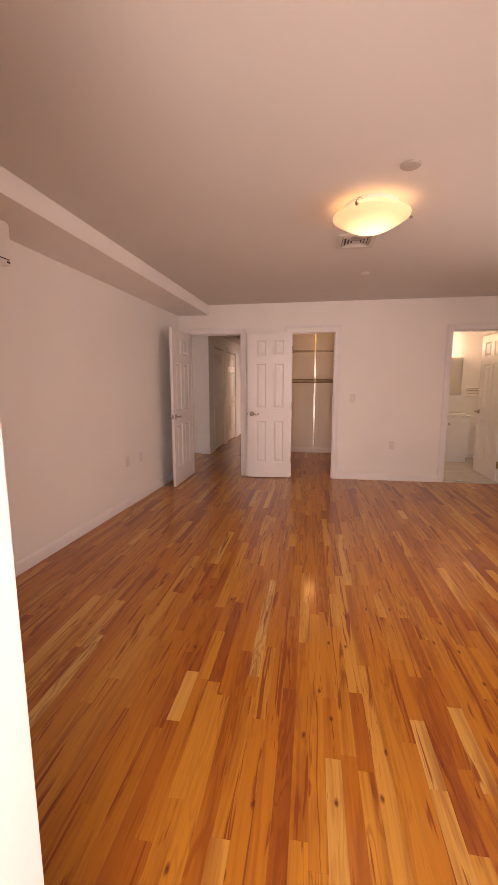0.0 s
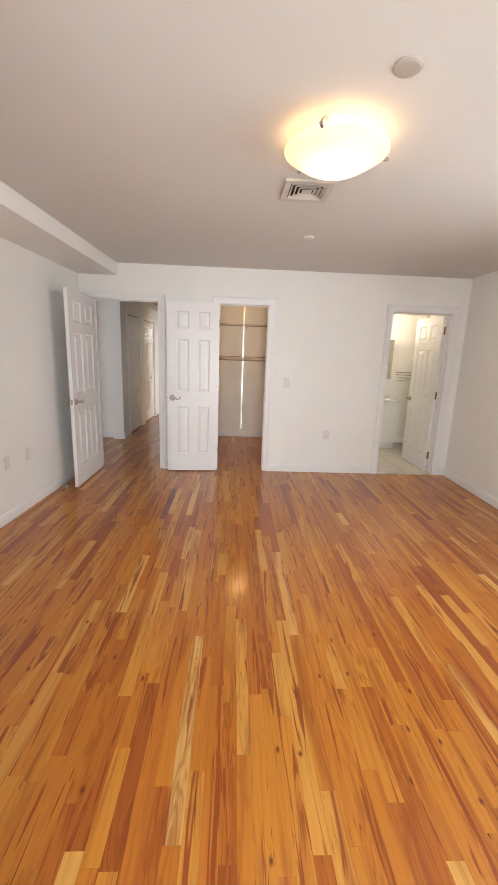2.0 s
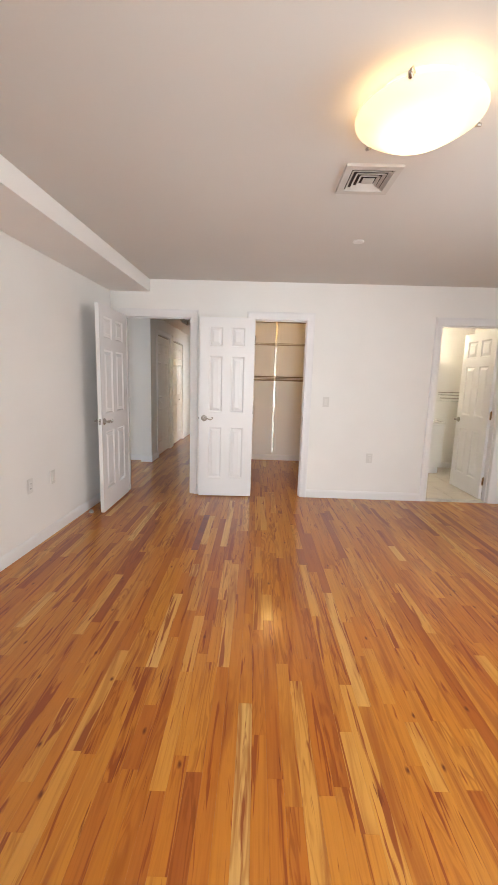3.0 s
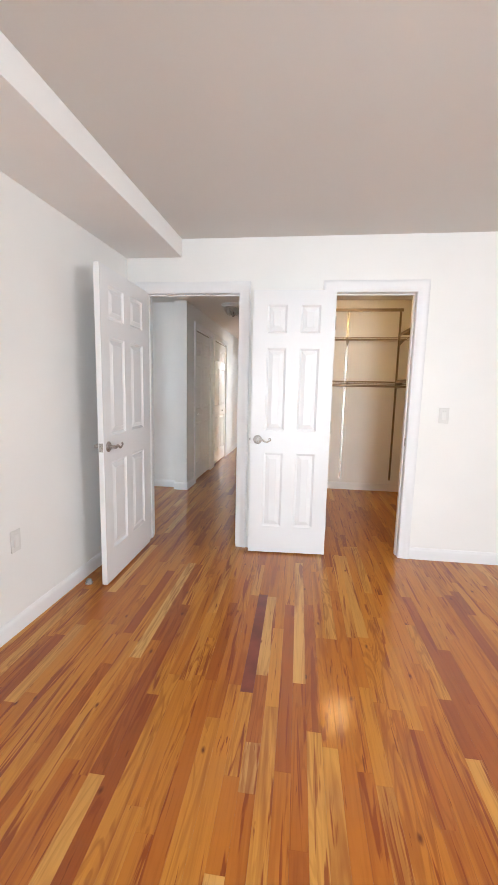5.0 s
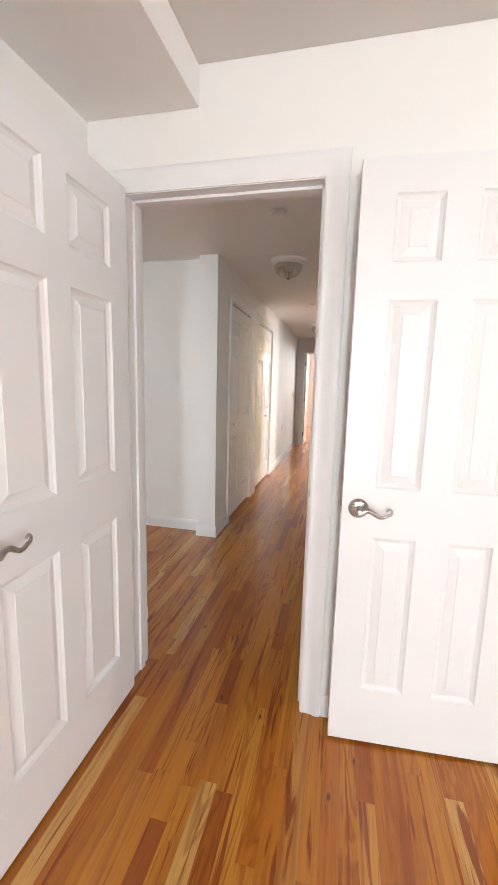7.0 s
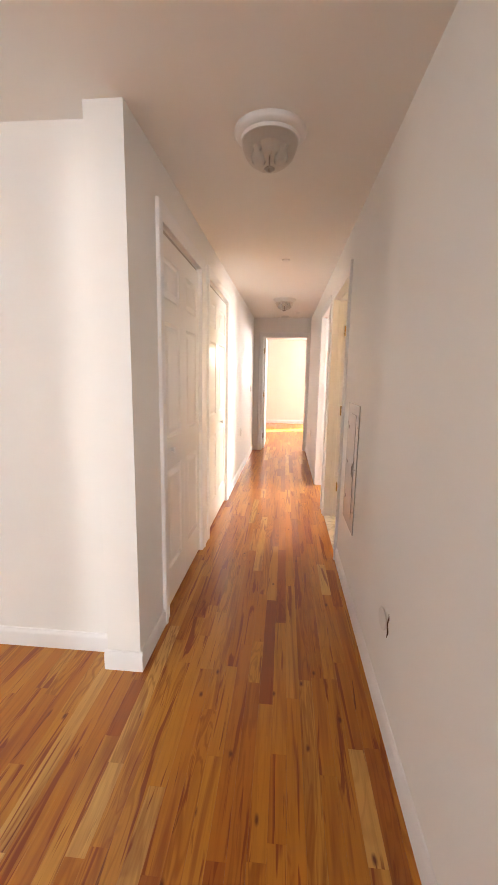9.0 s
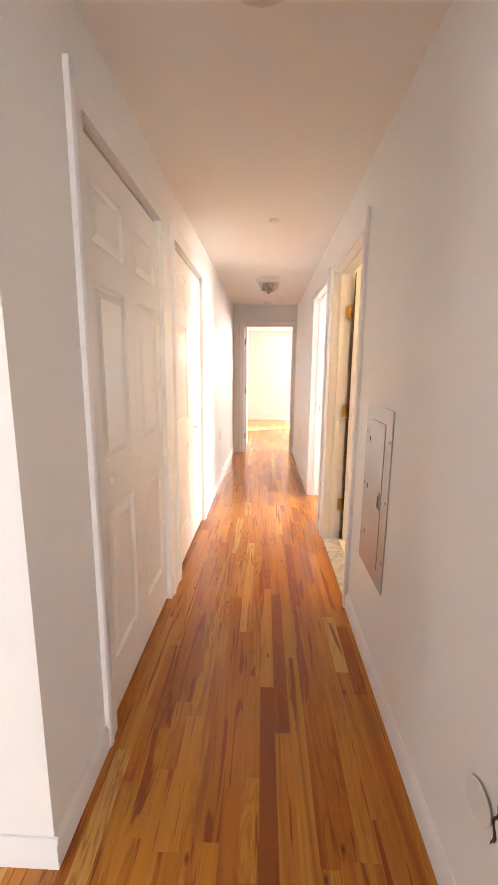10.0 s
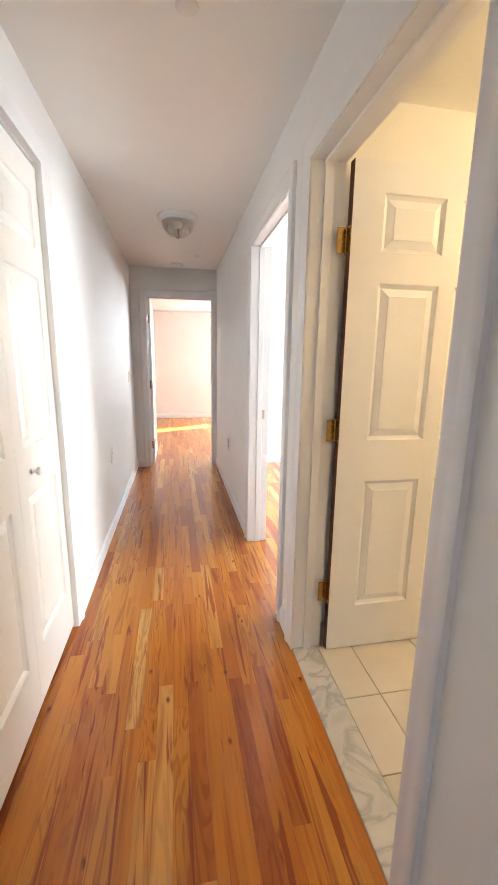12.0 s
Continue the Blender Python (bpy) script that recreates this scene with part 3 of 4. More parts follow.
def leaf_mesh(w, h, t, cells):
    """Door slab, hinge edge at x 0, faces at y 0 and t, with a sunk tray for each panel on both faces."""
    bm = bmesh.new()
    xs = sorted({0.0, w} | {c for q in cells for c in q[:2]})
    zs = sorted({0.0, h} | {c for q in cells for c in q[2:]})
    for y, s in ((0.0, -1), (t, 1)):
        for x0, x1 in zip(xs, xs[1:]):
            for z0, z1 in zip(zs, zs[1:]):
                hit = [q for q in cells if q[0] <= (x0 + x1) / 2 <= q[1] and q[2] <= (z0 + z1) / 2 <= q[3]]
                if hit:
                    tray(bm, x0, x1, z0, z1, y, s)
                else:
                    bm.faces.new([bm.verts.new((x, y, z)) for x, z in ((x0, z0), (x1, z0), (x1, z1), (x0, z1))])
    for a, b in (((0, 0), (0, h)), ((w, 0), (w, h)), ((0, 0), (w, 0)), ((0, h), (w, h))):
        bm.faces.new([bm.verts.new(p) for p in ((a[0], 0, a[1]), (b[0], 0, b[1]), (b[0], t, b[1]), (a[0], t, a[1]))])
    bmesh.ops.remove_doubles(bm, verts=bm.verts[:], dist=0.0003)
    edges = [e for e in bm.edges if len(e.link_faces) == 2 and e.calc_face_angle(0) > 1.3]
    bmesh.ops.bevel(bm, geom=edges, offset=0.0018, segments=2, affect="EDGES", profile=0.5)
    return bm


def raised_panel(pw, ph):
    """The fielded middle of a panel, in its own x, z, standing out along -y."""
    bm = bmesh.new()
    rings = []
    for inset, d in ((0.0, 0.0), (0.002, 0.0015), (0.026, 0.0095), (0.028, 0.0115)):
        rings.append([bm.verts.new((x, -d, z)) for x, z in ((inset, inset), (pw - inset, inset), (pw - inset, ph - inset), (inset, ph - inset))])
    for a, b in zip(rings, rings[1:]):
        for i in range(4):
            bm.faces.new((a[i], a[(i + 1) % 4], b[(i + 1) % 4], b[i]))
    bm.faces.new(rings[-1])
    return bm


def panel_door(name, w, h, t, at, label, paint, stile=0.11, mid=0.10, columns=2, faces=(0, 1), category="door"):
    cells = panel_cells(w, h, stile, mid, ROWS6, columns)
    door = setting(name, leaf_mesh(w, h, t, cells), paint, label, category)
    door.matrix_basis = at
    cache = {}
    for x0, x1, z0, z1 in cells:
        pw, ph = x1 - x0 - 0.036, z1 - z0 - 0.036
        key = (round(pw, 4), round(ph, 4))
        if key not in cache:
            cache[key] = finish("panel", raised_panel(pw, ph), paint)
        for f in faces:
            ob = new("panel", cache[key])
            ob.parent = door
            if f == 0:
                ob.matrix_basis = Matrix.Translation((x0 + 0.018, 0.013, z0 + 0.018))
            else:
                ob.matrix_basis = Matrix.Translation((x1 - 0.018, t - 0.013, z0 + 0.018)) @ pose(0, 0, 0, 0, 0, 180)
    return door


def lever_handle(door, at, flip=1):
    """Satin nickel rose with a scrolled lever; local z points off the door, local x along the lever."""
    grip = part("door_handle", lathe(bmesh.new(), [(0.0, 0.0), (0.034, 0.0), (0.0345, 0.003), (0.032, 0.006), (0.027, 0.0085), (0.025, 0.012), (0.017, 0.0135), (0.0, 0.0145)], 36), NICKEL, door, "satin nickel rose with scrolled lever", True, at)
    bm = bmesh.new()
    lathe(bm, [(0.0105, 0.012), (0.0105, 0.038), (0.012, 0.042), (0.012, 0.056), (0.009, 0.060), (0.0, 0.061)], 20)
    pts, rad = [], []
    for i in range(15):
        u = i / 14
        pts.append((flip * (0.004 + 0.088 * u), 0.010 * math.sin(u * 2 * math.pi) - 0.003, 0.050))
        rad.append(0.0095 - 0.0038 * u)
    for i in range(1, 15):
        a = -0.6 + i / 14 * 5.2
        r = 0.0125 * (1 - 0.45 * i / 14)
        pts.append((flip * (0.094 + r * math.sin(a) * 0.9), -0.003 + 0.0115 - r * math.cos(a), 0.050))
        rad.append(0.0055 - 0.0018 * i / 14)
    tube(bm, pts, rad, 10)
    part("lever", bm, NICKEL, grip, "", True)
    return grip


def latch_plate(door, at):
    bm = box(bmesh.new(), (-0.0125, -0.028, -0.001), (0.0125, 0.028, 0.0012), 0.0008)
    box(bm, (-0.007, -0.009, 0.001), (0.007, 0.009, 0.010), 0.003)
    return part("latch", bm, NICKEL, door, "satin nickel latch plate", False, at)


def hinge(door, at, material=None):
    """Butt hinge: knuckle up local z, leaves along local x and y."""
    bm = bmesh.new()
    for i in range(5):
        z0 = -0.045 + i * 0.018
        tube(bm, [(0, 0, z0 + 0.0006), (0, 0, z0 + 0.0174)], 0.0065, 12)
    lathe(bm, [(0.0, 0.052), (0.003, 0.051), (0.005, 0.047), (0.005, 0.045)], 12)
    lathe(bm, [(0.0, -0.052), (0.003, -0.051), (0.005, -0.047), (0.005, -0.045)], 12)
    box(bm, (0.004, -0.0012, -0.045), (0.036, 0.0012, 0.045))
    box(bm, (-0.0012, 0.004, -0.045), (0.0012, 0.036, 0.045))
    for x, z in ((0.014, 0.03), (0.026, 0.0), (0.014, -0.03)):
        tube(bm, [(x, -0.002, z), (x, 0.002, z)], 0.004, 8)
        tube(bm, [(-0.002, x, z), (0.002, x, z)], 0.004, 8)
    return part("hinge", bm, material or BRASS, door, "brass butt hinge", False, at)


# bedroom door, standing square to the wall
d1 = panel_door("door_bedroom", 0.762, 2.03, 0.035, Matrix(((0, -1, 0, 0.362), (-1, 0, 0, -0.058), (0, 0, 1, 0.011), (0, 0, 0, 1))), "white six-panel door standing wide open", DOORP)
lever_handle(d1, Matrix.Translation((0.70, 0.0, 0.914)) @ Matrix(((-1, 0, 0, 0), (0, 0, -1, 0), (0, 1, 0, 0), (0, 0, 0, 1))))
lever_handle(d1, Matrix.Translation((0.70, 0.035, 0.914)) @ Matrix(((-1, 0, 0, 0), (0, 0, 1, 0), (0, 1, 0, 0), (0, 0, 0, 1))))
latch_plate(d1, Matrix.Translation((0.762, 0.0175, 0.914)) @ Matrix(((0, 0, 1, 0), (1, 0, 0, 0), (0, 1, 0, 0), (0, 0, 0, 1))))
for z in (0.25, 1.02, 1.80):
    hinge(d1, Matrix.Translation((-0.004, 0.039, z)) @ pose(0, 0, 0, 0, 0, -90), NICKEL)

# closet door folded back against the wall
turn2 = math.degrees(math.atan2(0.033, 0.608))
d2 = panel_door("door_closet", 0.609, 2.03, 0.035, pose(1.812, -0.076, 0.012, 0, 0, 180 + turn2), "white six-panel closet door folded back against the wall", DOORP, 0.108, 0.10)
d2.matrix_basis = d2.matrix_basis @ Matrix(((1, 0, 0, 0), (0, -1, 0, 0), (0, 0, 1, 0), (0, 0, 0, 1)))
lever_handle(d2, Matrix.Translation((0.553, 0.0, 0.912)) @ Matrix(((-1, 0, 0, 0), (0, 0, -1, 0), (0, 1, 0, 0), (0, 0, 0, 1))))
latch_plate(d2, Matrix.Translation((0.609, 0.0175, 0.912)) @ Matrix(((0, 0, 1, 0), (1, 0, 0, 0), (0, 1, 0, 0), (0, 0, 0, 1))))
for z in (0.25, 1.02, 1.80):
    hinge(d2, Matrix.Translation((-0.004, 0.038, z)) @ pose(0, 0, 0, 0, 0, -90), NICKEL)

# ensuite door, swung in square against the side
d3 = panel_door("door_ensuite", 0.73, 2.02, 0.035, Matrix(((0, 1, 0, 4.60), (1, 0, 0, 0.125), (0, 0, 1, 0.016), (0, 0, 0, 1))), "white six-panel door swung into the bathroom", DOORP)
lever_handle(d3, Matrix.Translation((0.67, 0.0, 0.91)) @ Matrix(((-1, 0, 0, 0), (0, 0, -1, 0), (0, 1, 0, 0), (0, 0, 0, 1))))
for z in (0.22, 1.02, 1.83):
    hinge(d3, Matrix.Translation((-0.008, 0.03, z)) @ pose(0, 0, 0, 0, 0, -130))

# bathroom door off the hall, swung in
d4 = panel_door("door_bathroom", 0.84, 2.03, 0.035, Matrix(((1, 0, 0, 1.372), (0, 1, 0, 3.853), (0, 0, 1, 0.014), (0, 0, 0, 1))), "white six-panel door swung into the bathroom", DOORP, 0.126, 0.072)
for z in (0.295, 1.03, 1.755):
    hinge(d4, Matrix.Translation((-0.014, 0.012, z)) @ pose(0, 0, 0, 0, 0, 180))
lever_handle(d4, Matrix.Translation((0.78, 0.0, 0.914)) @ Matrix(((-1, 0, 0, 0), (0, 0, -1, 0), (0, 1, 0, 0), (0, 0, 0, 1))))
part("door_edge", box(bmesh.new(), (-0.003, 0.001, 0.001), (-0.0005, 0.034, 2.029)), BARE, d4, "bare brown wood of the hinge edge")

# end bedroom door, swung in on its side
d5 = panel_door("door_end_bedroom", 0.76, 2.015, 0.035, Matrix(((0, 1, 0, 0.405), (1, 0, 0, 7.428), (0, 0, 1, 0.012), (0, 0, 0, 1))), "white six-panel door swung into the end bedroom", DOORP)
for z in (0.24, 1.0, 1.78):
    hinge(d5, Matrix.Translation((-0.012, 0.016, z)) @ pose(0, 0, 0, 0, 0, 180))

# balcony door, one flush white leaf, open inward beside the camera's start
d6 = setting("door_balcony", box(bmesh.new(), (0, 0, 0), (0.80, 0.045, 2.03), 0.002), DOORP, "flush white balcony door standing open", "door")
d6.matrix_basis = Matrix(((0, -1, 0, 1.655), (1, 0, 0, -5.966), (0, 0, 1, 0.012), (0, 0, 0, 1)))


def bifold(name, y0, y1, knob_y, knob_z, label):
    """Two hinged leaves of three panels each, shut, with one white knob."""
    gap, t = 0.002, 0.03
    w = (y1 - y0 - 3 * gap) / 2
    m = Matrix(((LEFT_WAY.x, LEFT_WAY.y * -1, 0, left_x(y0) - 0.014), (LEFT_WAY.y, LEFT_WAY.x, 0, y0), (0, 0, 1, 0.018), (0, 0, 0, 1)))
    cells = panel_cells(w, 2.034, 0.075, 0.0, ROWS6, 1)
    door = tagged(new(name), label, "closet door", kind="structure")
    door.matrix_basis = m
    for i in range(2):
        x = gap + i * (w + gap)
        leaf = part("leaf", leaf_mesh(w, 2.034, t, cells), BIFOLD, door, "", False, Matrix.Translation((x, 0, 0)))
        for x0, x1, z0, z1 in cells:
            part("panel", raised_panel(x1 - x0 - 0.036, z1 - z0 - 0.036), BIFOLD, leaf, "", False, Matrix.Translation((x0 + 0.018, 0.013, z0 + 0.018)))
    knob = lathe(bmesh.new(), [(0.0, 0.0), (0.012, 0.0), (0.011, 0.004), (0.0065, 0.007), (0.0065, 0.014), (0.013, 0.020), (0.0165, 0.027), (0.015, 0.033), (0.008, 0.037), (0.0, 0.038)], 24)
    part("knob", knob, PLASTIC, door, "round white knob", True, Matrix.Translation((knob_y - y0, 0, knob_z)) @ pose(0, 0, 0, 90))
    return door


bifold("door_linen_closet", C1[0], C1[1], 2.24, 0.922, "white bifold closet door of six panels, shut")
bifold("door_coat_closet", C2[0], C2[1], 3.88, 0.892, "white bifold closet door of six panels, shut, with white knob")


def strike(name, at, material, label):
    bm = box(bmesh.new(), (-0.014, -0.0012, -0.032), (0.014, 0.0012, 0.032), 0.0006)
    box(bm, (-0.006, -0.0016, -0.013), (0.008, 0.0, 0.013), mat=1)
    ob = tagged(new(name, finish(name, bm, [material, DARK])), label, "strike plate", kind="structure")
    ob.matrix_basis = at
    return ob


strike("strike_plate", pose(O1[1] - 0.0045, 0.03, 0.945, 0, 0, 90), NICKEL, "nickel strike plate let into a white jamb")
strike("strike_plate", pose(OC[1] - 0.0045, 0.03, 0.93, 0, 0, 90), NICKEL, "nickel strike plate let into a white jamb")
strike("strike_plate", pose(RX + 0.085, OBB[1] - 0.0045, 0.95, 0, 0, 180), NICKEL, "nickel strike plate let into a white jamb")


# ---- unseen windows; sheets shut the glazed ones, added lamps light the rooms ----
def window(name, m, w, h, mullions, label, f=0.05, glazed=True):
    """White frame; if glazed, also glass and an added sheet that blocks outside light. Local x across, y through, z up.
    """
    win = tagged(new(name), label, "window", kind="structure")
    win.matrix_basis = m
    bm = bmesh.new()
    for a, b in (((0, 0, 0), (f, 0.06, h)), ((w - f, 0, 0), (w, 0.06, h)), ((f, 0, 0), (w - f, 0.06, f)), ((f, 0, h - f), (w - f, 0.06, h))):
        box(bm, a, b, 0.004)
    for x in mullions:
        box(bm, (x - 0.02, 0.005, f), (x + 0.02, 0.055, h - f), 0.003)
    part("window_frame", bm, TRIM, win)
    edges = [f] + [e for x in mullions for e in (x - 0.02, x + 0.02)] + [w - f]
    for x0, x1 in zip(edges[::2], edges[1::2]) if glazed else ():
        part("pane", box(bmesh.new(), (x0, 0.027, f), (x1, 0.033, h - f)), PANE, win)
        # opaque sheet added to keep outside light off; the lamp lights the room
        part("light_block", box(bmesh.new(), (x0 + 0.002, 0.038, f + 0.002), (x1 - 0.002, 0.042, h - f - 0.002)), PLASTIC, win, "white sheet added to block outside light")
    return win


TURN_W = Matrix(((0, -1, 0, 0), (1, 0, 0, 0), (0, 0, 1, 0), (0, 0, 0, 1)))
window("window_bedroom", Matrix.Translation((4.769, -4.096, 0.82)) @ pose(0, 0, 0, 0, 0, -2.29) @ Matrix(((0, 1, 0, 0), (1, 0, 0, 0), (0, 0, 1, 0), (0, 0, 0, 1))), 1.6, 1.26, [0.8], "unseen white window with two blocked panes")
window("window_living", Matrix.Translation((-3.2, -3.1, 0.65)), 2.6, 1.5, [0.87, 1.73], "unseen white window with three blocked panes")
window("window_living_side", Matrix.Translation((-4.04, 0.0, 0.7)) @ TURN_W, 1.2, 1.4, [0.6], "unseen white window with two blocked panes")
window("window_side_bedroom", Matrix.Translation((4.93, 4.795, 0.12)) @ TURN_W, 1.9, 2.0, [0.95], "unseen white window with two blocked panes")
window("window_end_bedroom", Matrix.Translation((1.95, 11.64, 0.85)), 1.6, 1.3, [0.8], "unseen white window with two blocked panes")
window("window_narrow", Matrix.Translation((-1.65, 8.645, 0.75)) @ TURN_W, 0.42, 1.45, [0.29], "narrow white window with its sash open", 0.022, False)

# ---- bedroom fixtures ----
H = H_ROOM
lamp = thing("ceiling_lamp", "round alabaster glass bowl lamp on the ceiling, lit", "ceiling lamp", pose(2.435, -2.91, 2.446))
part("base_plate", lathe(bmesh.new(), [(0.0, 0.0), (0.165, 0.0), (0.165, -0.006), (0.155, -0.018), (0.02, -0.022), (0.0, -0.022)], 48), PLASTIC, lamp, "", True)
part("stem", tube(bmesh.new(), [(0, 0, -0.02), (0, 0, -0.07)], 0.012, 16), NICKEL, lamp, "", True)
prof = [(0.232 * i / 16, -0.066 - 0.098 * (1 - (i / 16) ** 1.7)) for i in range(17)]
outer = [(0.236, -0.064)] + [(r * 1.012, z - 0.003) for r, z in reversed(prof)]
inner = prof
bowl = part("bowl", lathe(bmesh.new(), inner[::1] + outer, 64), BOWL_LIT, lamp, "glowing alabaster glass bowl", True)
for cx, cy in ((2.322, -3.127), (2.681, -2.878), (2.297, -2.697)):
    dx, dy = cx - 2.435, cy + 2.91
    r = math.hypot(dx, dy)
    ux, uy = dx / r, dy / r
    bm = tube(bmesh.new(), [(ux * 0.15, uy * 0.15, -0.012), (ux * 0.205, uy * 0.205, -0.020), (ux * 0.243, uy * 0.243, -0.052), (ux * 0.245, uy * 0.245, -0.070)], 0.0035, 8)
    tube(bm, [(ux * 0.236, uy * 0.236, -0.068), (ux * 0.256, uy * 0.256, -0.068)], [0.010, 0.007], 10)
    part("clip", bm, NICKEL, lamp, "nickel clip", True)

vent = thing("ceiling_vent", "square white louvred air diffuser set in the ceiling", "air vent", pose(2.405, -2.30, H))
bm = bmesh.new()


def square_ring(bm, half, wide, z0, z1, slope):
    """A square louvre ring that flares downward."""
    lo = [[bm.verts.new((sx * (half + e), sy * (half + e), z)) for sx, sy in ((-1, -1), (1, -1), (1, 1), (-1, 1))] for e, z in ((-wide, z1), (0.0, z0), (0.002, z0 + 0.002), (-wide + 0.003, z1 + slope))]
    for a, b in zip(lo, lo[1:] + lo[:1]):
        for i in range(4):
            bm.faces.new((a[i], a[(i + 1) % 4], b[(i + 1) % 4], b[i]))


for a, b in (((-0.142, -0.15), (0.142, -0.112)), ((-0.142, 0.112), (0.142, 0.15)), ((-0.142, -0.112), (-0.106, 0.112)), ((0.106, -0.112), (0.142, 0.112))):
    box(bm, (*a, -0.014), (*b, 0.0), 0.002)
part("frame", bm, VENT, vent)
part("backing", box(bmesh.new(), (-0.108, -0.114, -0.0035), (0.108, 0.114, -0.001)), DARK, vent, "dark plate in place of the duct's shade")
for half in (0.100, 0.076, 0.052):
    bm = bmesh.new()
    square_ring(bm, half, 0.012, -0.016, -0.004, 0.001)
    part("louvre", bm, VENT, vent)
part("centre_plate", box(bmesh.new(), (-0.03, -0.03, -0.014), (0.03, 0.03, -0.010), 0.002), VENT, vent)


def disc_fixture(name, at, r, h, label, category, slots=False, material=None):
    ob = thing(name, label, category, pose(*at))
    part("cover", lathe(bmesh.new(), [(0.0, -h), (r * 0.75, -h), (r * 0.9, -h * 0.85), (r, -h * 0.5), (r, 0.0), (0.0, 0.0)], 36), material or PLASTIC, ob, "", True)
    if slots:
        part("button", lathe(bmesh.new(), [(0.0, -h - 0.003), (r * 0.22, -h - 0.003), (r * 0.25, -h + 0.001)], 20), material or PLASTIC, ob, "", True)
        part("slot", lathe(bmesh.new(), [(r * 0.60, -h - 0.0006), (r * 0.66, -h - 0.0006)], 28), DARK, ob)
    return ob


disc_fixture("ceiling_cover", (2.562, -3.365, H), 0.050, 0.012, "flat round grey-beige cover plate on the ceiling", "cover plate", False, COVER)
disc_fixture("sprinkler_cover", (2.595, -1.35, H), 0.042, 0.010, "flat round white sprinkler cover on the ceiling", "sprinkler")
disc_fixture("smoke_detector", (0.757, 0.99, H_HALL), 0.05, 0.022, "round white smoke detector on the hall ceiling", "smoke detector")
disc_fixture("smoke_detector", (0.765, 7.08, H_HALL), 0.062, 0.030, "round white smoke detector above the end doorway", "smoke detector")
disc_fixture("sprinkler_cover", (0.775, 3.77, H_HALL), 0.036, 0.009, "flat round white sprinkler cover in the hall", "sprinkler")
disc_fixture("sprinkler_cover", (0.973, 6.70, H_HALL), 0.036, 0.009, "flat round white sprinkler cover near the hall end", "sprinkler")

# split air conditioner under the soffit
ac = thing("air_conditioner", "white wall-mounted air conditioner under the soffit", "air conditioner", pose(0.045, -3.37, 2.05))
bm = box(bmesh.new(), (0.0, -0.82, 0.0), (0.232, 0.0, 0.254), 0.022)
part("body", bm, PLASTIC, ac, "", True)
part("air_flap", box(bmesh.new(), (0.205, -0.76, 0.028), (0.236, -0.03, 0.034), 0.002), DARK, ac)
part("indicator", box(bmesh.new(), (0.228, -0.05, 0.012), (0.2345, -0.028, 0.022), 0.001), DARK, ac)


def outlet(name, at, label, kind="outlet"):
    """Wall plate; local -y points off the wall."""
    ob = thing(name, label, "wall switch" if kind == "switch" else "power outlet", at)
    part("plate", box(bmesh.new(), (-0.036, -0.006, -0.058), (0.036, 0.0, 0.058), 0.0025), IVORY, ob)
    if kind == "switch":
        part("rocker", box(bmesh.new(), (-0.016, -0.010, -0.033), (0.016, -0.005, 0.033), 0.002), PLASTIC, ob)
    else:
        for z in (0.02, -0.02):
            bm = box(bmesh.new(), (-0.016, -0.0085, z - 0.014), (0.016, -0.005, z + 0.014), 0.003)
            face = part("socket", bm, PLASTIC, ob)
            bm = box(bmesh.new(), (-0.008, -0.0092, z - 0.004), (-0.006, -0.008, z + 0.006))
            box(bm, (0.006, -0.0092, z - 0.004), (0.008, -0.008, z + 0.006))
            part("slots", bm, DARK, face)
    return ob


def west_at(y, z):
    return pose(0.175 + 0.04 * y, y, z, 0, 0, 90)


outlet("power_outlet", west_at(-1.65, 0.505), "white double power outlet on the long wall")
outlet("cable_outlet", west_at(-1.33, 0.50), "white wall plate beside the power outlet", "switch")
outlet("light_switch", pose(2.655, 0, 1.145), "white rocker light switch beside the closet", "switch")
outlet("power_outlet", pose(3.203, 0, 0.50), "white power outlet low on the wall")
outlet("power_outlet", pose(-0.68, 1.80, 0.51), "white power outlet low on the foyer wall")
outlet("light_switch", pose(left_x(6.83), 6.83, 1.13, 0, 0, 90), "white light switch near the hall end", "switch")
outlet("power_outlet", pose(left_x(5.5), 5.5, 0.58, 0, 0, 90), "white power outlet on the hall wall")
outlet("power_outlet", pose(4.757, -1.6, 0.5, 0, 0, -90), "white power outlet on the plain bedroom wall")

stopper = thing("door_stop", "small domed floor door stop behind the bedroom door", "door stop", pose(0.222, -0.80, 0))
part("base", lathe(bmesh.new(), [(0.0, 0.012), (0.022, 0.012), (0.025, 0.008), (0.025, 0.0), (0.0, 0.0)], 24), NICKEL, stopper, "", True)
part("bumper", lathe(bmesh.new(), [(0.0, 0.034), (0.013, 0.031), (0.019, 0.022), (0.019, 0.012), (0.0, 0.012)], 24), RUBBER, stopper, "grey rubber bumper", True)

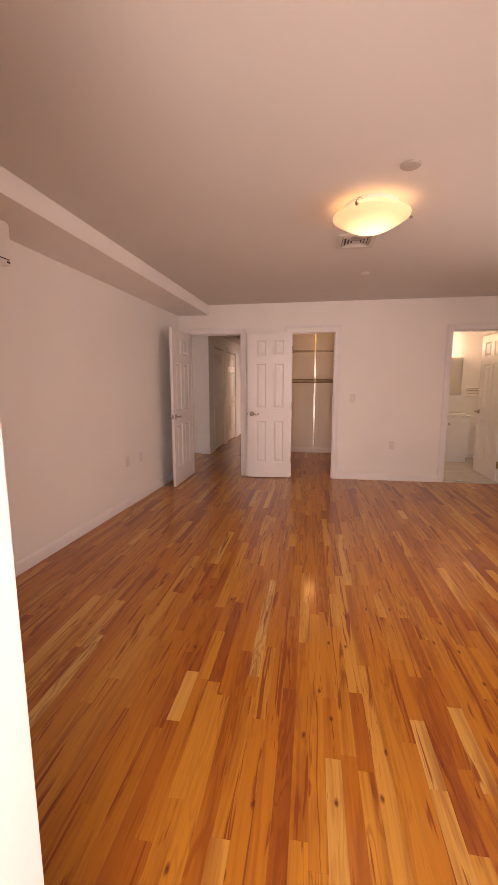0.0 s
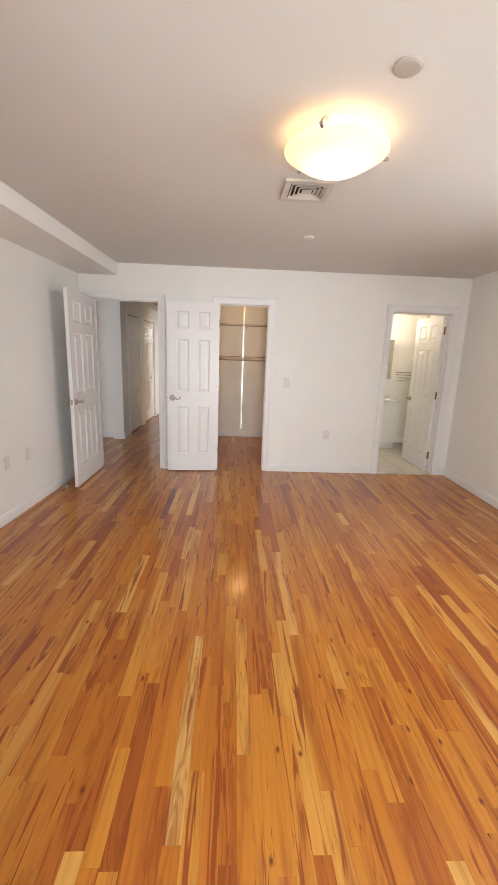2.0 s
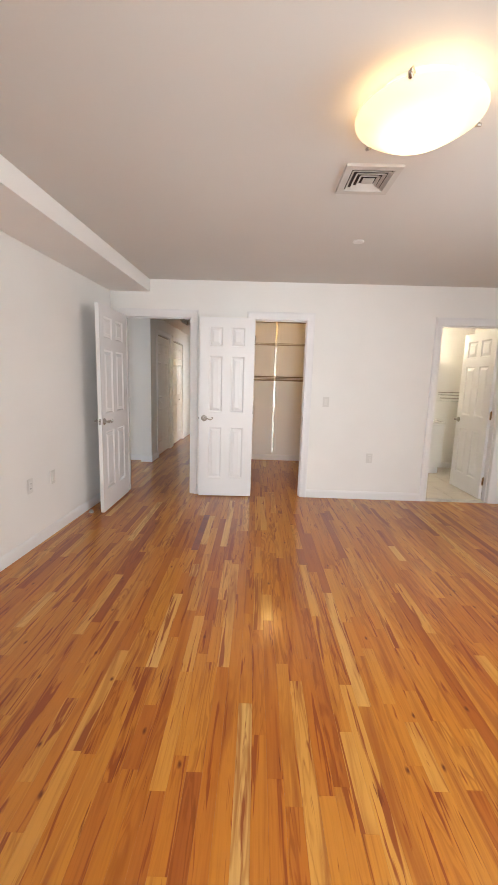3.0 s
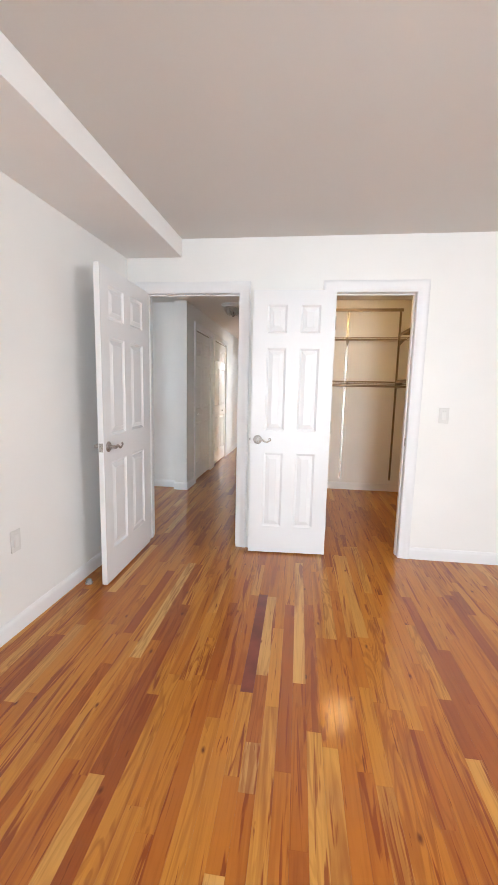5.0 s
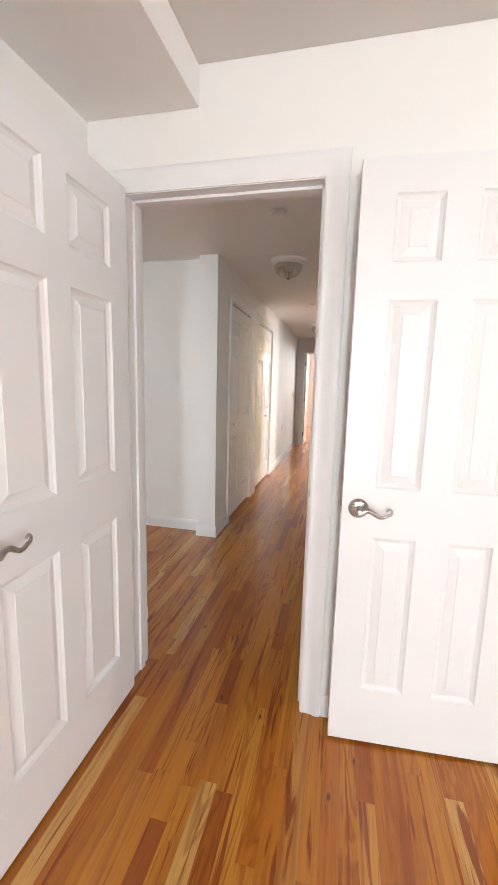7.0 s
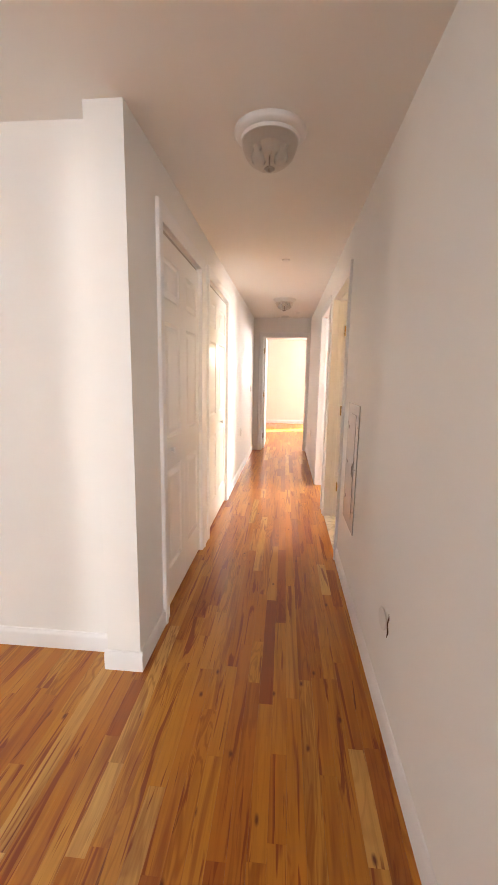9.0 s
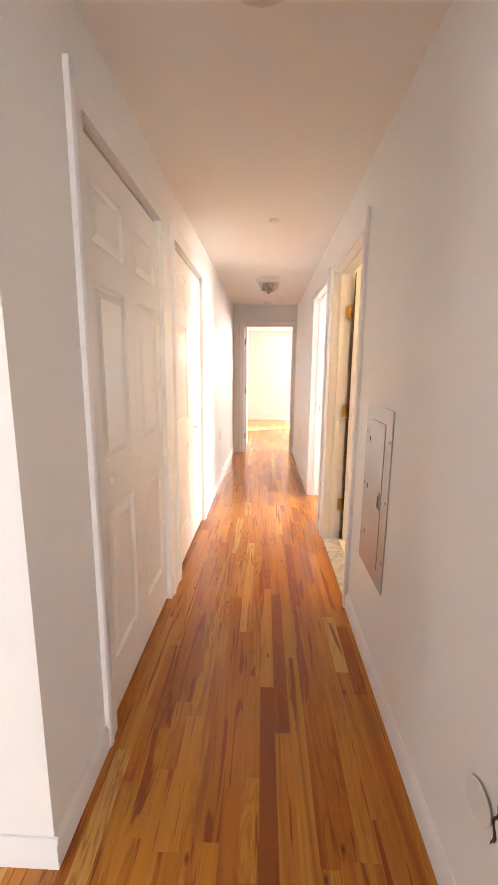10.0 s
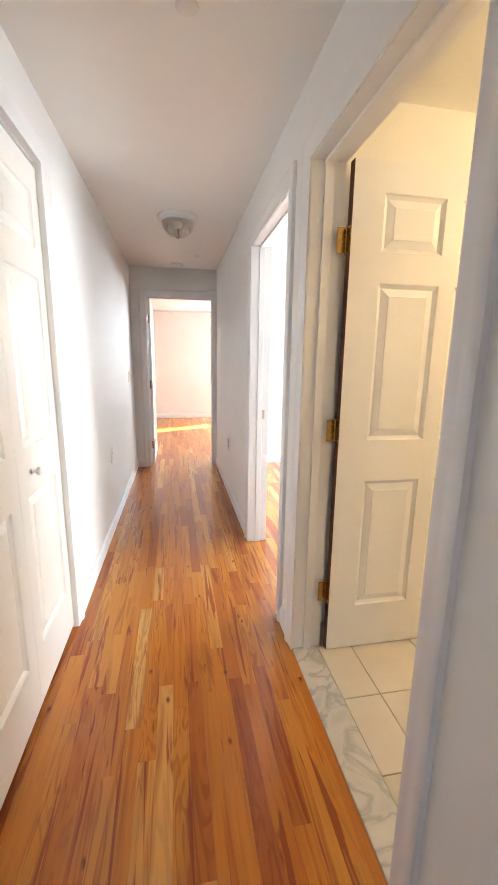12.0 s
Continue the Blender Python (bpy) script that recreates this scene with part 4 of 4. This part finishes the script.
# ---- walk-in closet fittings ----
for x in (2.15, 2.79):
    std = thing("shelf_standard", "slotted metal shelf standard screwed to the closet wall", "shelf standard", pose(x, 2.17, 0), "closet standards")
    bm = bmesh.new()
    box(bm, (-0.0125, -0.004, 0.15), (0.0125, 0.0, 2.31))
    box(bm, (-0.0125, -0.013, 0.15), (-0.0095, -0.004, 2.31))
    box(bm, (0.0095, -0.013, 0.15), (0.0125, -0.004, 2.31))
    # left channel in brighter metal for its lamplight, right one darker for its shade
    part("channel", bm, NICKEL if x < 2.5 else BRONZE, std)
    bm = bmesh.new()
    z = 0.18
    while z < 2.28:
        box(bm, (-0.005, -0.0052, z), (0.005, -0.0042, z + 0.014))
        z += 0.032
    part("slots", bm, DARK, std)
rail = thing("hang_rail", "metal hanging rail along the top of the closet wall", "rail", pose(0, 2.17, 2.325))
part("rail_bar", box(bmesh.new(), (1.42, -0.016, -0.018), (2.82, 0.0, 0.018), 0.002), BRONZE, rail)


def wire_shelf(name, at, length, depth, label, step=0.032):
    """Ventilated shelf: local x along the wall, -y out from it."""
    sh = thing(name, label, "shelf", at, "closet shelves")
    bm = bmesh.new()
    n = int(length / step)
    for i in range(n + 1):
        x = i * length / n
        tube(bm, [(x, 0, 0), (x, -depth, 0), (x, -depth - 0.002, -0.028)], 0.0017, 5)
    part("wires", bm, BRONZE, sh)
    bm = bmesh.new()
    for y, z in ((-0.004, -0.004), (-depth * 0.5, -0.004), (-depth, 0.0), (-depth - 0.002, -0.028)):
        tube(bm, [(0, y, z), (length, y, z)], 0.0035, 8)
    part("frame_rods", bm, BRONZE, sh)
    return sh


def bracket(parent, x, depth, z=0.0):
    bm = prism(bmesh.new(), [(-0.004, 0.0), (0.004, 0.0), (0.004, -depth), (-0.004, -depth)], -0.022, -0.006)
    for v in bm.verts:
        if v.co.z < -0.02 and v.co.y > -0.1:
            v.co.z -= 0.05
    return part("bracket", bm, BRONZE, parent, "", False, Matrix.Translation((x, 0, z)))


for z in (1.95, 1.43):
    sh = wire_shelf("wire_shelf", pose(1.40, 2.155, z), 1.44, 0.30, "ventilated wire closet shelf on the back wall")
    for x in (0.75, 1.39):
        bracket(sh, x, 0.29)
rod = thing("hanging_rod", "bare chrome clothes rod under the closet shelf", "clothes rod", pose(0, 1.87, 1.375))
part("bar", tube(bmesh.new(), [(1.40, 0, 0), (2.86, 0, 0)], 0.0135, 16), BRONZE, rod, "", True)
for x in (2.15, 2.79):
    bm = tube(bmesh.new(), [(x, 0.0, 0.0135), (x, 0.012, 0.03), (x, 0.0, 0.045)], 0.003, 8)
    part("hook", bm, BRONZE, rod)
SIDE = Matrix(((0, -1, 0, 0), (1, 0, 0, 0), (0, 0, 1, 0), (0, 0, 0, 1))).inverted()
for z in (1.985, 1.445):
    sh = thing("side_shelf", "dark ventilated closet shelf on the side wall", "shelf", Matrix.Translation((2.985, 1.84, z)) @ SIDE, "closet shelves")
    bm = bmesh.new()
    for i in range(60):
        x = i * 0.0185
        tube(bm, [(x, 0, 0), (x, -0.28, 0), (x, -0.282, -0.022)], 0.0042, 5)
    part("wires", bm, SHELFM, sh)
    bm = bmesh.new()
    for y, zz in ((-0.004, -0.006), (-0.14, -0.006), (-0.28, 0.0), (-0.282, -0.024)):
        tube(bm, [(0, y, zz), (1.1, y, zz)], 0.0045, 8)
    part("frame_rods", bm, SHELFM, sh)
    bracket(sh, 0.25, 0.27)

cl = thing("closet_lamp", "small lit glass dome lamp on the closet ceiling", "ceiling lamp", pose(2.16, 0.97, H_ROOM))
part("base_plate", lathe(bmesh.new(), [(0.0, 0.0), (0.125, 0.0), (0.125, -0.02), (0.0, -0.02)], 40), PLASTIC, cl, "", True)
dome = part("dome", lathe(bmesh.new(), [(0.115 * math.sin(a), -0.02 - 0.085 * math.cos(a)) for a in [math.pi / 2 * i / 12 for i in range(13)]], 40), BOWL_CLOSET, cl, "glowing glass dome", True)

# ---- ensuite bathroom ----
vanity = thing("vanity_cabinet", "white bathroom vanity cabinet with a pale top", "vanity", pose(3.95, 1.45, 0.008))
part("body", box(bmesh.new(), (0.0, 0.022, 0.10), (0.79, 0.518, 0.78), 0.002), DOORP, vanity)
part("plinth", box(bmesh.new(), (0.02, 0.06, 0.0), (0.77, 0.5, 0.099)), DOORP, vanity)
part("countertop", box(bmesh.new(), (-0.01, -0.008, 0.781), (0.80, 0.519, 0.812), 0.006), CERAMIC, vanity, "glossy white top")
for x in (0.006, 0.398):
    dr = part("cabinet_door", box(bmesh.new(), (x, 0.002, 0.11), (x + 0.386, 0.0215, 0.772), 0.003), DOORP, vanity)
    part("knob", lathe(bmesh.new(), [(0.0, 0.024), (0.012, 0.022), (0.012, 0.014), (0.006, 0.009), (0.006, 0.0)], 16, pose(x + (0.05 if x > 0.2 else 0.336), 0.002, 0.66, 90)), BRASS, dr, "small brass knob", True)
cab = thing("mirror_cabinet", "mirrored medicine cabinet above the vanity", "mirror cabinet", pose(4.0, 1.965, 1.14))
part("case", box(bmesh.new(), (0.0, -0.10, 0.0), (0.70, 0.0, 0.66), 0.002), DOORP, cab)
part("mirror", box(bmesh.new(), (0.004, -0.106, 0.004), (0.696, -0.101, 0.656), 0.001), MIRROR, cab, "plain mirror glass")
rack = thing("towel_rack", "bare chrome towel rack with glass shelf on the wall", "towel rack", pose(4.80, 1.966, 1.17))
for i, (y, z) in enumerate(((-0.05, 0.09), (-0.12, 0.05), (-0.12, 0.0))):
    part("bar", tube(bmesh.new(), [(0.0, y, z), (0.40, y, z)], 0.008, 12), NICKEL, rack, "", True)
for x in (0.03, 0.37):
    part("arm", tube(bmesh.new(), [(x, 0.0, 0.05), (x, -0.13, 0.05)], 0.007, 10), NICKEL, rack, "", True)
part("glass_shelf", box(bmesh.new(), (0.0, -0.125, -0.055), (0.40, -0.004, -0.048), 0.002), CERAMIC, rack)
bl = thing("bath_lamp", "lit round glass lamp on the wall above the mirror", "wall lamp", pose(4.3, 1.969, 1.99, -90))
part("dome", lathe(bmesh.new(), [(0.0, -0.09), (0.06, -0.08), (0.11, -0.045), (0.12, -0.02), (0.12, 0.0)], 36), BATH_LIT, bl, "", True)
hl = thing("bath_lamp", "lit round glass lamp on the hall bathroom ceiling", "ceiling lamp", pose(2.2, 3.3, H_HALL + 0.002))
part("dome", lathe(bmesh.new(), [(0.0, -0.09), (0.06, -0.08), (0.11, -0.045), (0.12, -0.02), (0.12, 0.0)], 36), BATH_LIT, hl, "", True)


# ---- hall fixtures ----
def hall_lamp(at):
    ob = thing("hall_lamp", "unlit ribbed clear glass dome lamp on a white base", "ceiling lamp", at, "hall ceiling lamps")
    part("base_plate", lathe(bmesh.new(), [(0.0, 0.0), (0.148, 0.0), (0.148, -0.012), (0.140, -0.022), (0.122, -0.028), (0.118, -0.040), (0.0, -0.040)], 48), PLASTIC, ob, "round white base", True)
    prof = [(0.112, -0.038), (0.113, -0.05), (0.109, -0.070), (0.098, -0.094), (0.080, -0.114), (0.056, -0.130), (0.028, -0.138), (0.0, -0.140)]
    part("glass_dome", lathe(bmesh.new(), prof, 96, None, 0.012, 32), RIBBED, ob, "smoky ribbed glass dome", True)
    part("finial", lathe(bmesh.new(), [(0.0, -0.150), (0.010, -0.149), (0.016, -0.145), (0.018, -0.139), (0.022, -0.137), (0.0, -0.135)], 20), NICKEL, ob, "", True)
    part("socket", tube(bmesh.new(), [(0, 0, -0.04), (0, 0, -0.07)], [0.03, 0.022], 18), PLASTIC, ob, "", True)
    part("rod", tube(bmesh.new(), [(0, 0, -0.07), (0, 0, -0.138)], 0.003, 8), NICKEL, ob)
    for s in (-1, 1):
        part("bulb", lathe(bmesh.new(), [(0.0, -0.115), (0.018, -0.108), (0.026, -0.092), (0.022, -0.075), (0.012, -0.060), (0.012, -0.045)], 20, Matrix.Translation((0.04 * s, 0, 0))), CERAMIC, ob, "", True)
    return ob


first = hall_lamp(pose(0.705, 1.93, H_HALL))
copy_thing(first, pose(0.762, 5.58, H_HALL))

# breaker panel in the hall wall
EAST = Matrix(((0, 1, 0, RX), (-1, 0, 0, 0), (0, 0, 1, 0), (0, 0, 0, 1)))
pan = thing("breaker_panel", "grey steel electrical breaker panel set in the hall wall", "breaker panel", Matrix.Translation((0, 2.735, 0.435)) @ EAST)
part("cover", box(bmesh.new(), (0, -0.006, 0), (0.375, 0.0, 0.763), 0.0015), PANEL_GREY, pan)
part("panel_door", box(bmesh.new(), (0.088, -0.0085, 0.072), (0.292, -0.0065, 0.70), 0.0006), PANEL_GREY, pan)
bm = box(bmesh.new(), (0.086, -0.0068, 0.7005), (0.2945, -0.0058, 0.7025))
box(bm, (0.2925, -0.0068, 0.072), (0.2945, -0.0058, 0.7005))
box(bm, (0.086, -0.0068, 0.0695), (0.2945, -0.0058, 0.0715))
part("door_gap", bm, DARK, pan)
lt = part("latch", box(bmesh.new(), (0.256, -0.013, 0.335), (0.286, -0.008, 0.415), 0.002), STEEL, pan, "recessed steel latch")
part("latch_slot", box(bmesh.new(), (0.261, -0.0138, 0.343), (0.281, -0.0125, 0.395)), DARK, lt)
for x in (0.024, 0.355):
    for z in (0.64, 0.391, 0.135):
        screw = part("screw", lathe(bmesh.new(), [(0.0, 0.003), (0.006, 0.0025), (0.0075, 0.0)], 12, pose(x, -0.006, z, 90)), STEEL, pan, "", True)
        part("slot", box(bmesh.new(), (x - 0.0045, -0.0096, z - 0.001), (x + 0.0045, -0.0089, z + 0.001)), DARK, screw)
for z in (0.60, 0.376, 0.15):
    part("hinge", box(bmesh.new(), (0.078, -0.0095, z), (0.087, -0.005, z + 0.022), 0.001), DARK, pan)

outlet("light_switch", Matrix.Translation((0, 0.655, 1.186)) @ EAST @ Matrix.Diagonal((0.95, 1.5, 0.68, 1)), "white rocker light switch beside the bedroom door", "switch")
th = thing("thermostat", "small white wall thermostat under the light switch", "thermostat", Matrix.Translation((0, 0.672, 1.105)) @ EAST)
part("case", box(bmesh.new(), (-0.014, -0.010, -0.018), (0.014, 0.0, 0.018), 0.003), PLASTIC, th)

# loose round cover over a cut in the plaster
cv = thing("blank_cover", "round wall cover hanging loose over a dark hole", "wall cover", Matrix.Translation((0, 1.575, 0.412)) @ EAST)
bm = bmesh.new()
lathe(bm, [(0.0, 0.0), (0.037, 0.0), (0.043, 0.002), (0.045, 0.005), (0.043, 0.007), (0.0, 0.008)], 32, pose(0, -0.001, 0, 90, 0, 0))
part("disc", bm, IVORY, cv, "", True, pose(-0.012, -0.004, 0.0, 0, 0, 4))
hole = bmesh.new()
pts = [(0.040 + 0.006 * math.sin(i * 1.1), -0.0015, 0.052 - i * 0.0105) for i in range(11)]
tube(hole, pts, [0.001, 0.002, 0.003, 0.0035, 0.003, 0.0025, 0.003, 0.004, 0.0035, 0.002, 0.001], 6)
part("torn_edge", hole, BARE, cv, "dark torn plaster edge")
outlet("power_outlet", Matrix.Translation((0, 6.2, 0.5)) @ EAST, "white power outlet near the hall end")

# ---- tiled floors and thresholds ----
slab("threshold", RX - 0.003, OA[0] - 0.03, RX + 0.115, OA[1] + 0.005, -0.01, 0.008, MARBLE, "grey-veined white marble threshold", "threshold")
slab("threshold_ensuite", OB[0] + 0.001, -0.004, OB[1] - 0.001, 0.10, -0.01, 0.007, MARBLE, "pale marble threshold", "threshold")
bath_floor = slab("bathroom_floor", RX + 0.116, 2.292, 3.058, 4.048, -0.011, 0.003, GROUT, "grout bed of the bathroom floor", "floor")
ens_floor = slab("ensuite_floor", 3.112, 0.101, 5.298, 1.968, -0.011, 0.003, GROUT, "grout bed of the ensuite floor", "floor")


def tile_mesh(w, h):
    bm = bmesh.new()
    box(bm, (0, 0, 0), (w, h, 0.005))
    top = [e for e in bm.edges if all(v.co.z > 0.004 for v in e.verts)]
    bmesh.ops.bevel(bm, geom=top, offset=0.0012, segments=1, affect="EDGES")
    return finish("tile", bm, TILE)


def lay(parent, xs, ys, gap=0.004):
    cache = {}
    for x0, x1 in zip(xs, xs[1:]):
        for y0, y1 in zip(ys, ys[1:]):
            key = (round(x1 - x0 - gap, 3), round(y1 - y0 - gap, 3))
            if key not in cache:
                cache[key] = tile_mesh(*key)
            ob = new("tile", cache[key])
            ob.parent = parent
            ob.matrix_basis = Matrix.Translation((x0 + gap / 2, y0 + gap / 2, 0.003))


def steps(lo, hi, first, size):
    s = [lo]
    v = first
    while v < hi - 0.01:
        if v > lo + 0.01:
            s.append(v)
        v += size
    return s + [hi]


lay(bath_floor, steps(RX + 0.116, 3.056, 1.50, 0.30), steps(2.295, 4.046, 2.376, 0.302))
lay(ens_floor, steps(3.114, 5.296, 3.40, 0.30), steps(0.103, 1.966, 0.40, 0.30))

# ---- oak strips ----
STRIP = 0.0572
LENGTHS = [0.28, 0.36, 0.45, 0.55, 0.66, 0.78, 0.92, 1.08, 1.26]


def strip_points(w, length):
    g, c = 0.0001, 0.0003
    v = []
    for inset, z in ((g, -0.012), (g, -c), (g + c, 0.0)):
        e = min(inset, g)
        v += [(inset, e, z), (w - inset, e, z), (w - inset, length - e, z), (inset, length - e, z)]
    f = [(8, 9, 10, 11)]
    for k in (0, 4):
        for i in range(4):
            j = (i + 1) % 4
            f.append((k + i, k + j, k + 4 + j, k + 4 + i))
    return v, f


strip_meshes = {}
for ln in LENGTHS:
    v, f = strip_points(STRIP, ln)
    me = bpy.data.meshes.new("floor_strip")
    me.from_pydata(v, [], f)
    me.materials.append(WOOD_PIECE)
    strip_meshes[ln] = me

AREAS = [(-0.05, -5.95, 4.85, 0.1), (0.06, -0.2, 1.35, 7.4), (1.33, 0.0, 3.0, 2.2), (-4.0, -3.0, 0.1, 1.8), (-0.9, 7.3, 2.9, 11.5), (1.33, 4.16, 3.0, 7.3)]
NEAR = [(0.17, -1.0, 1.25, 4.4), (0.55, -3.0, 1.95, -1.0)]
# strips that stand out by their colour: column, from, to, wood
MARKED = [(14, -5.05, -4.38, WOOD_PALE), (8, -4.02, -3.1, WOOD_PALE), (21, -4.62, -3.91, WOOD_RED), (5, -4.08, -3.41, WOOD_RED),
          (-9, -1.305, -0.40, WOOD_RED), (-10, -1.45, -0.38, WOOD_PALE), (1, -1.475, -0.77, WOOD_PALE), (1, -1.83, -1.475, WOOD_RED), (-12, -1.27, -0.53, WOOD_RED),
          (10, -1.11, -0.05, WOOD_PALE), (0, -1.588, -0.753, HEART),
          (-17, 0.30, 1.185, WOOD_PALE), (-16, 0.56, 0.95, WOOD_RED), (-13, 0.62, 1.0, WOOD_RED), (-8, 0.35, 0.79, WOOD_RED), (-4, 0.6, 1.4, WOOD_RED),
          (-8, 2.95, 3.77, WOOD_RED), (-6, 3.2, 3.82, WOOD_RED), (-15, 3.6, 4.32, WOOD_PALE), (-10, 2.6, 3.06, WOOD_RED), (-5, 2.44, 2.85, WOOD_PALE)]
rng = random.Random(11)
rest_v, rest_f, singles = [], [], 0


def lay_strip(x, y, length, material=None):
    """One strip as a part of its own; alike ones share a mesh."""
    me = strip_meshes.get(length) if material is None else None
    if me is None:
        v, f = strip_points(STRIP, length)
        me = bpy.data.meshes.new("floor_strip")
        me.from_pydata(v, [], f)
        me.materials.append(material or WOOD_PIECE)
    ob = new("floor_strip", me)
    ob.parent = floor
    ob.matrix_basis = Matrix.Translation((x, y, 0))


for column in range(-94, 62):
    x = 1.361 + column * STRIP
    marked = sorted((y0, y1, wd) for c, y0, y1, wd in MARKED if c == column)
    y = -5.99 - 0.001 * rng.random()
    while y < 11.6:
        ln = rng.choice(LENGTHS)
        if marked and y + ln > marked[0][0] - 0.12:
            y0, y1, wd = marked[0]
            if y0 - y < 0.02:
                lay_strip(x, y, y1 - y, wd)
                marked.pop(0)
                y = y1
                continue
            ln = y0 - y
        cx, cy = x + STRIP / 2, y + ln / 2
        if any(a - 0.03 < cx < c + 0.03 and b < y + ln and y < d for a, b, c, d in AREAS):
            if singles < 270 and any(a < cx < c and b < cy < d for a, b, c, d in NEAR):
                lay_strip(x, y, ln)
                singles += 1
            else:
                v, f = strip_points(STRIP, ln)
                base = len(rest_v)
                rest_v += [(a + x, b + y, c) for a, b, c in v]
                rest_f += [tuple(i + base for i in q) for q in f]
        y += ln
me = bpy.data.meshes.new("floor_strips")
me.from_pydata(rest_v, [], rest_f)
me.materials.append(WOOD_REST)
strips = new("floor_strips", me)
strips.parent = floor
tagged(strips, kind="stuff")
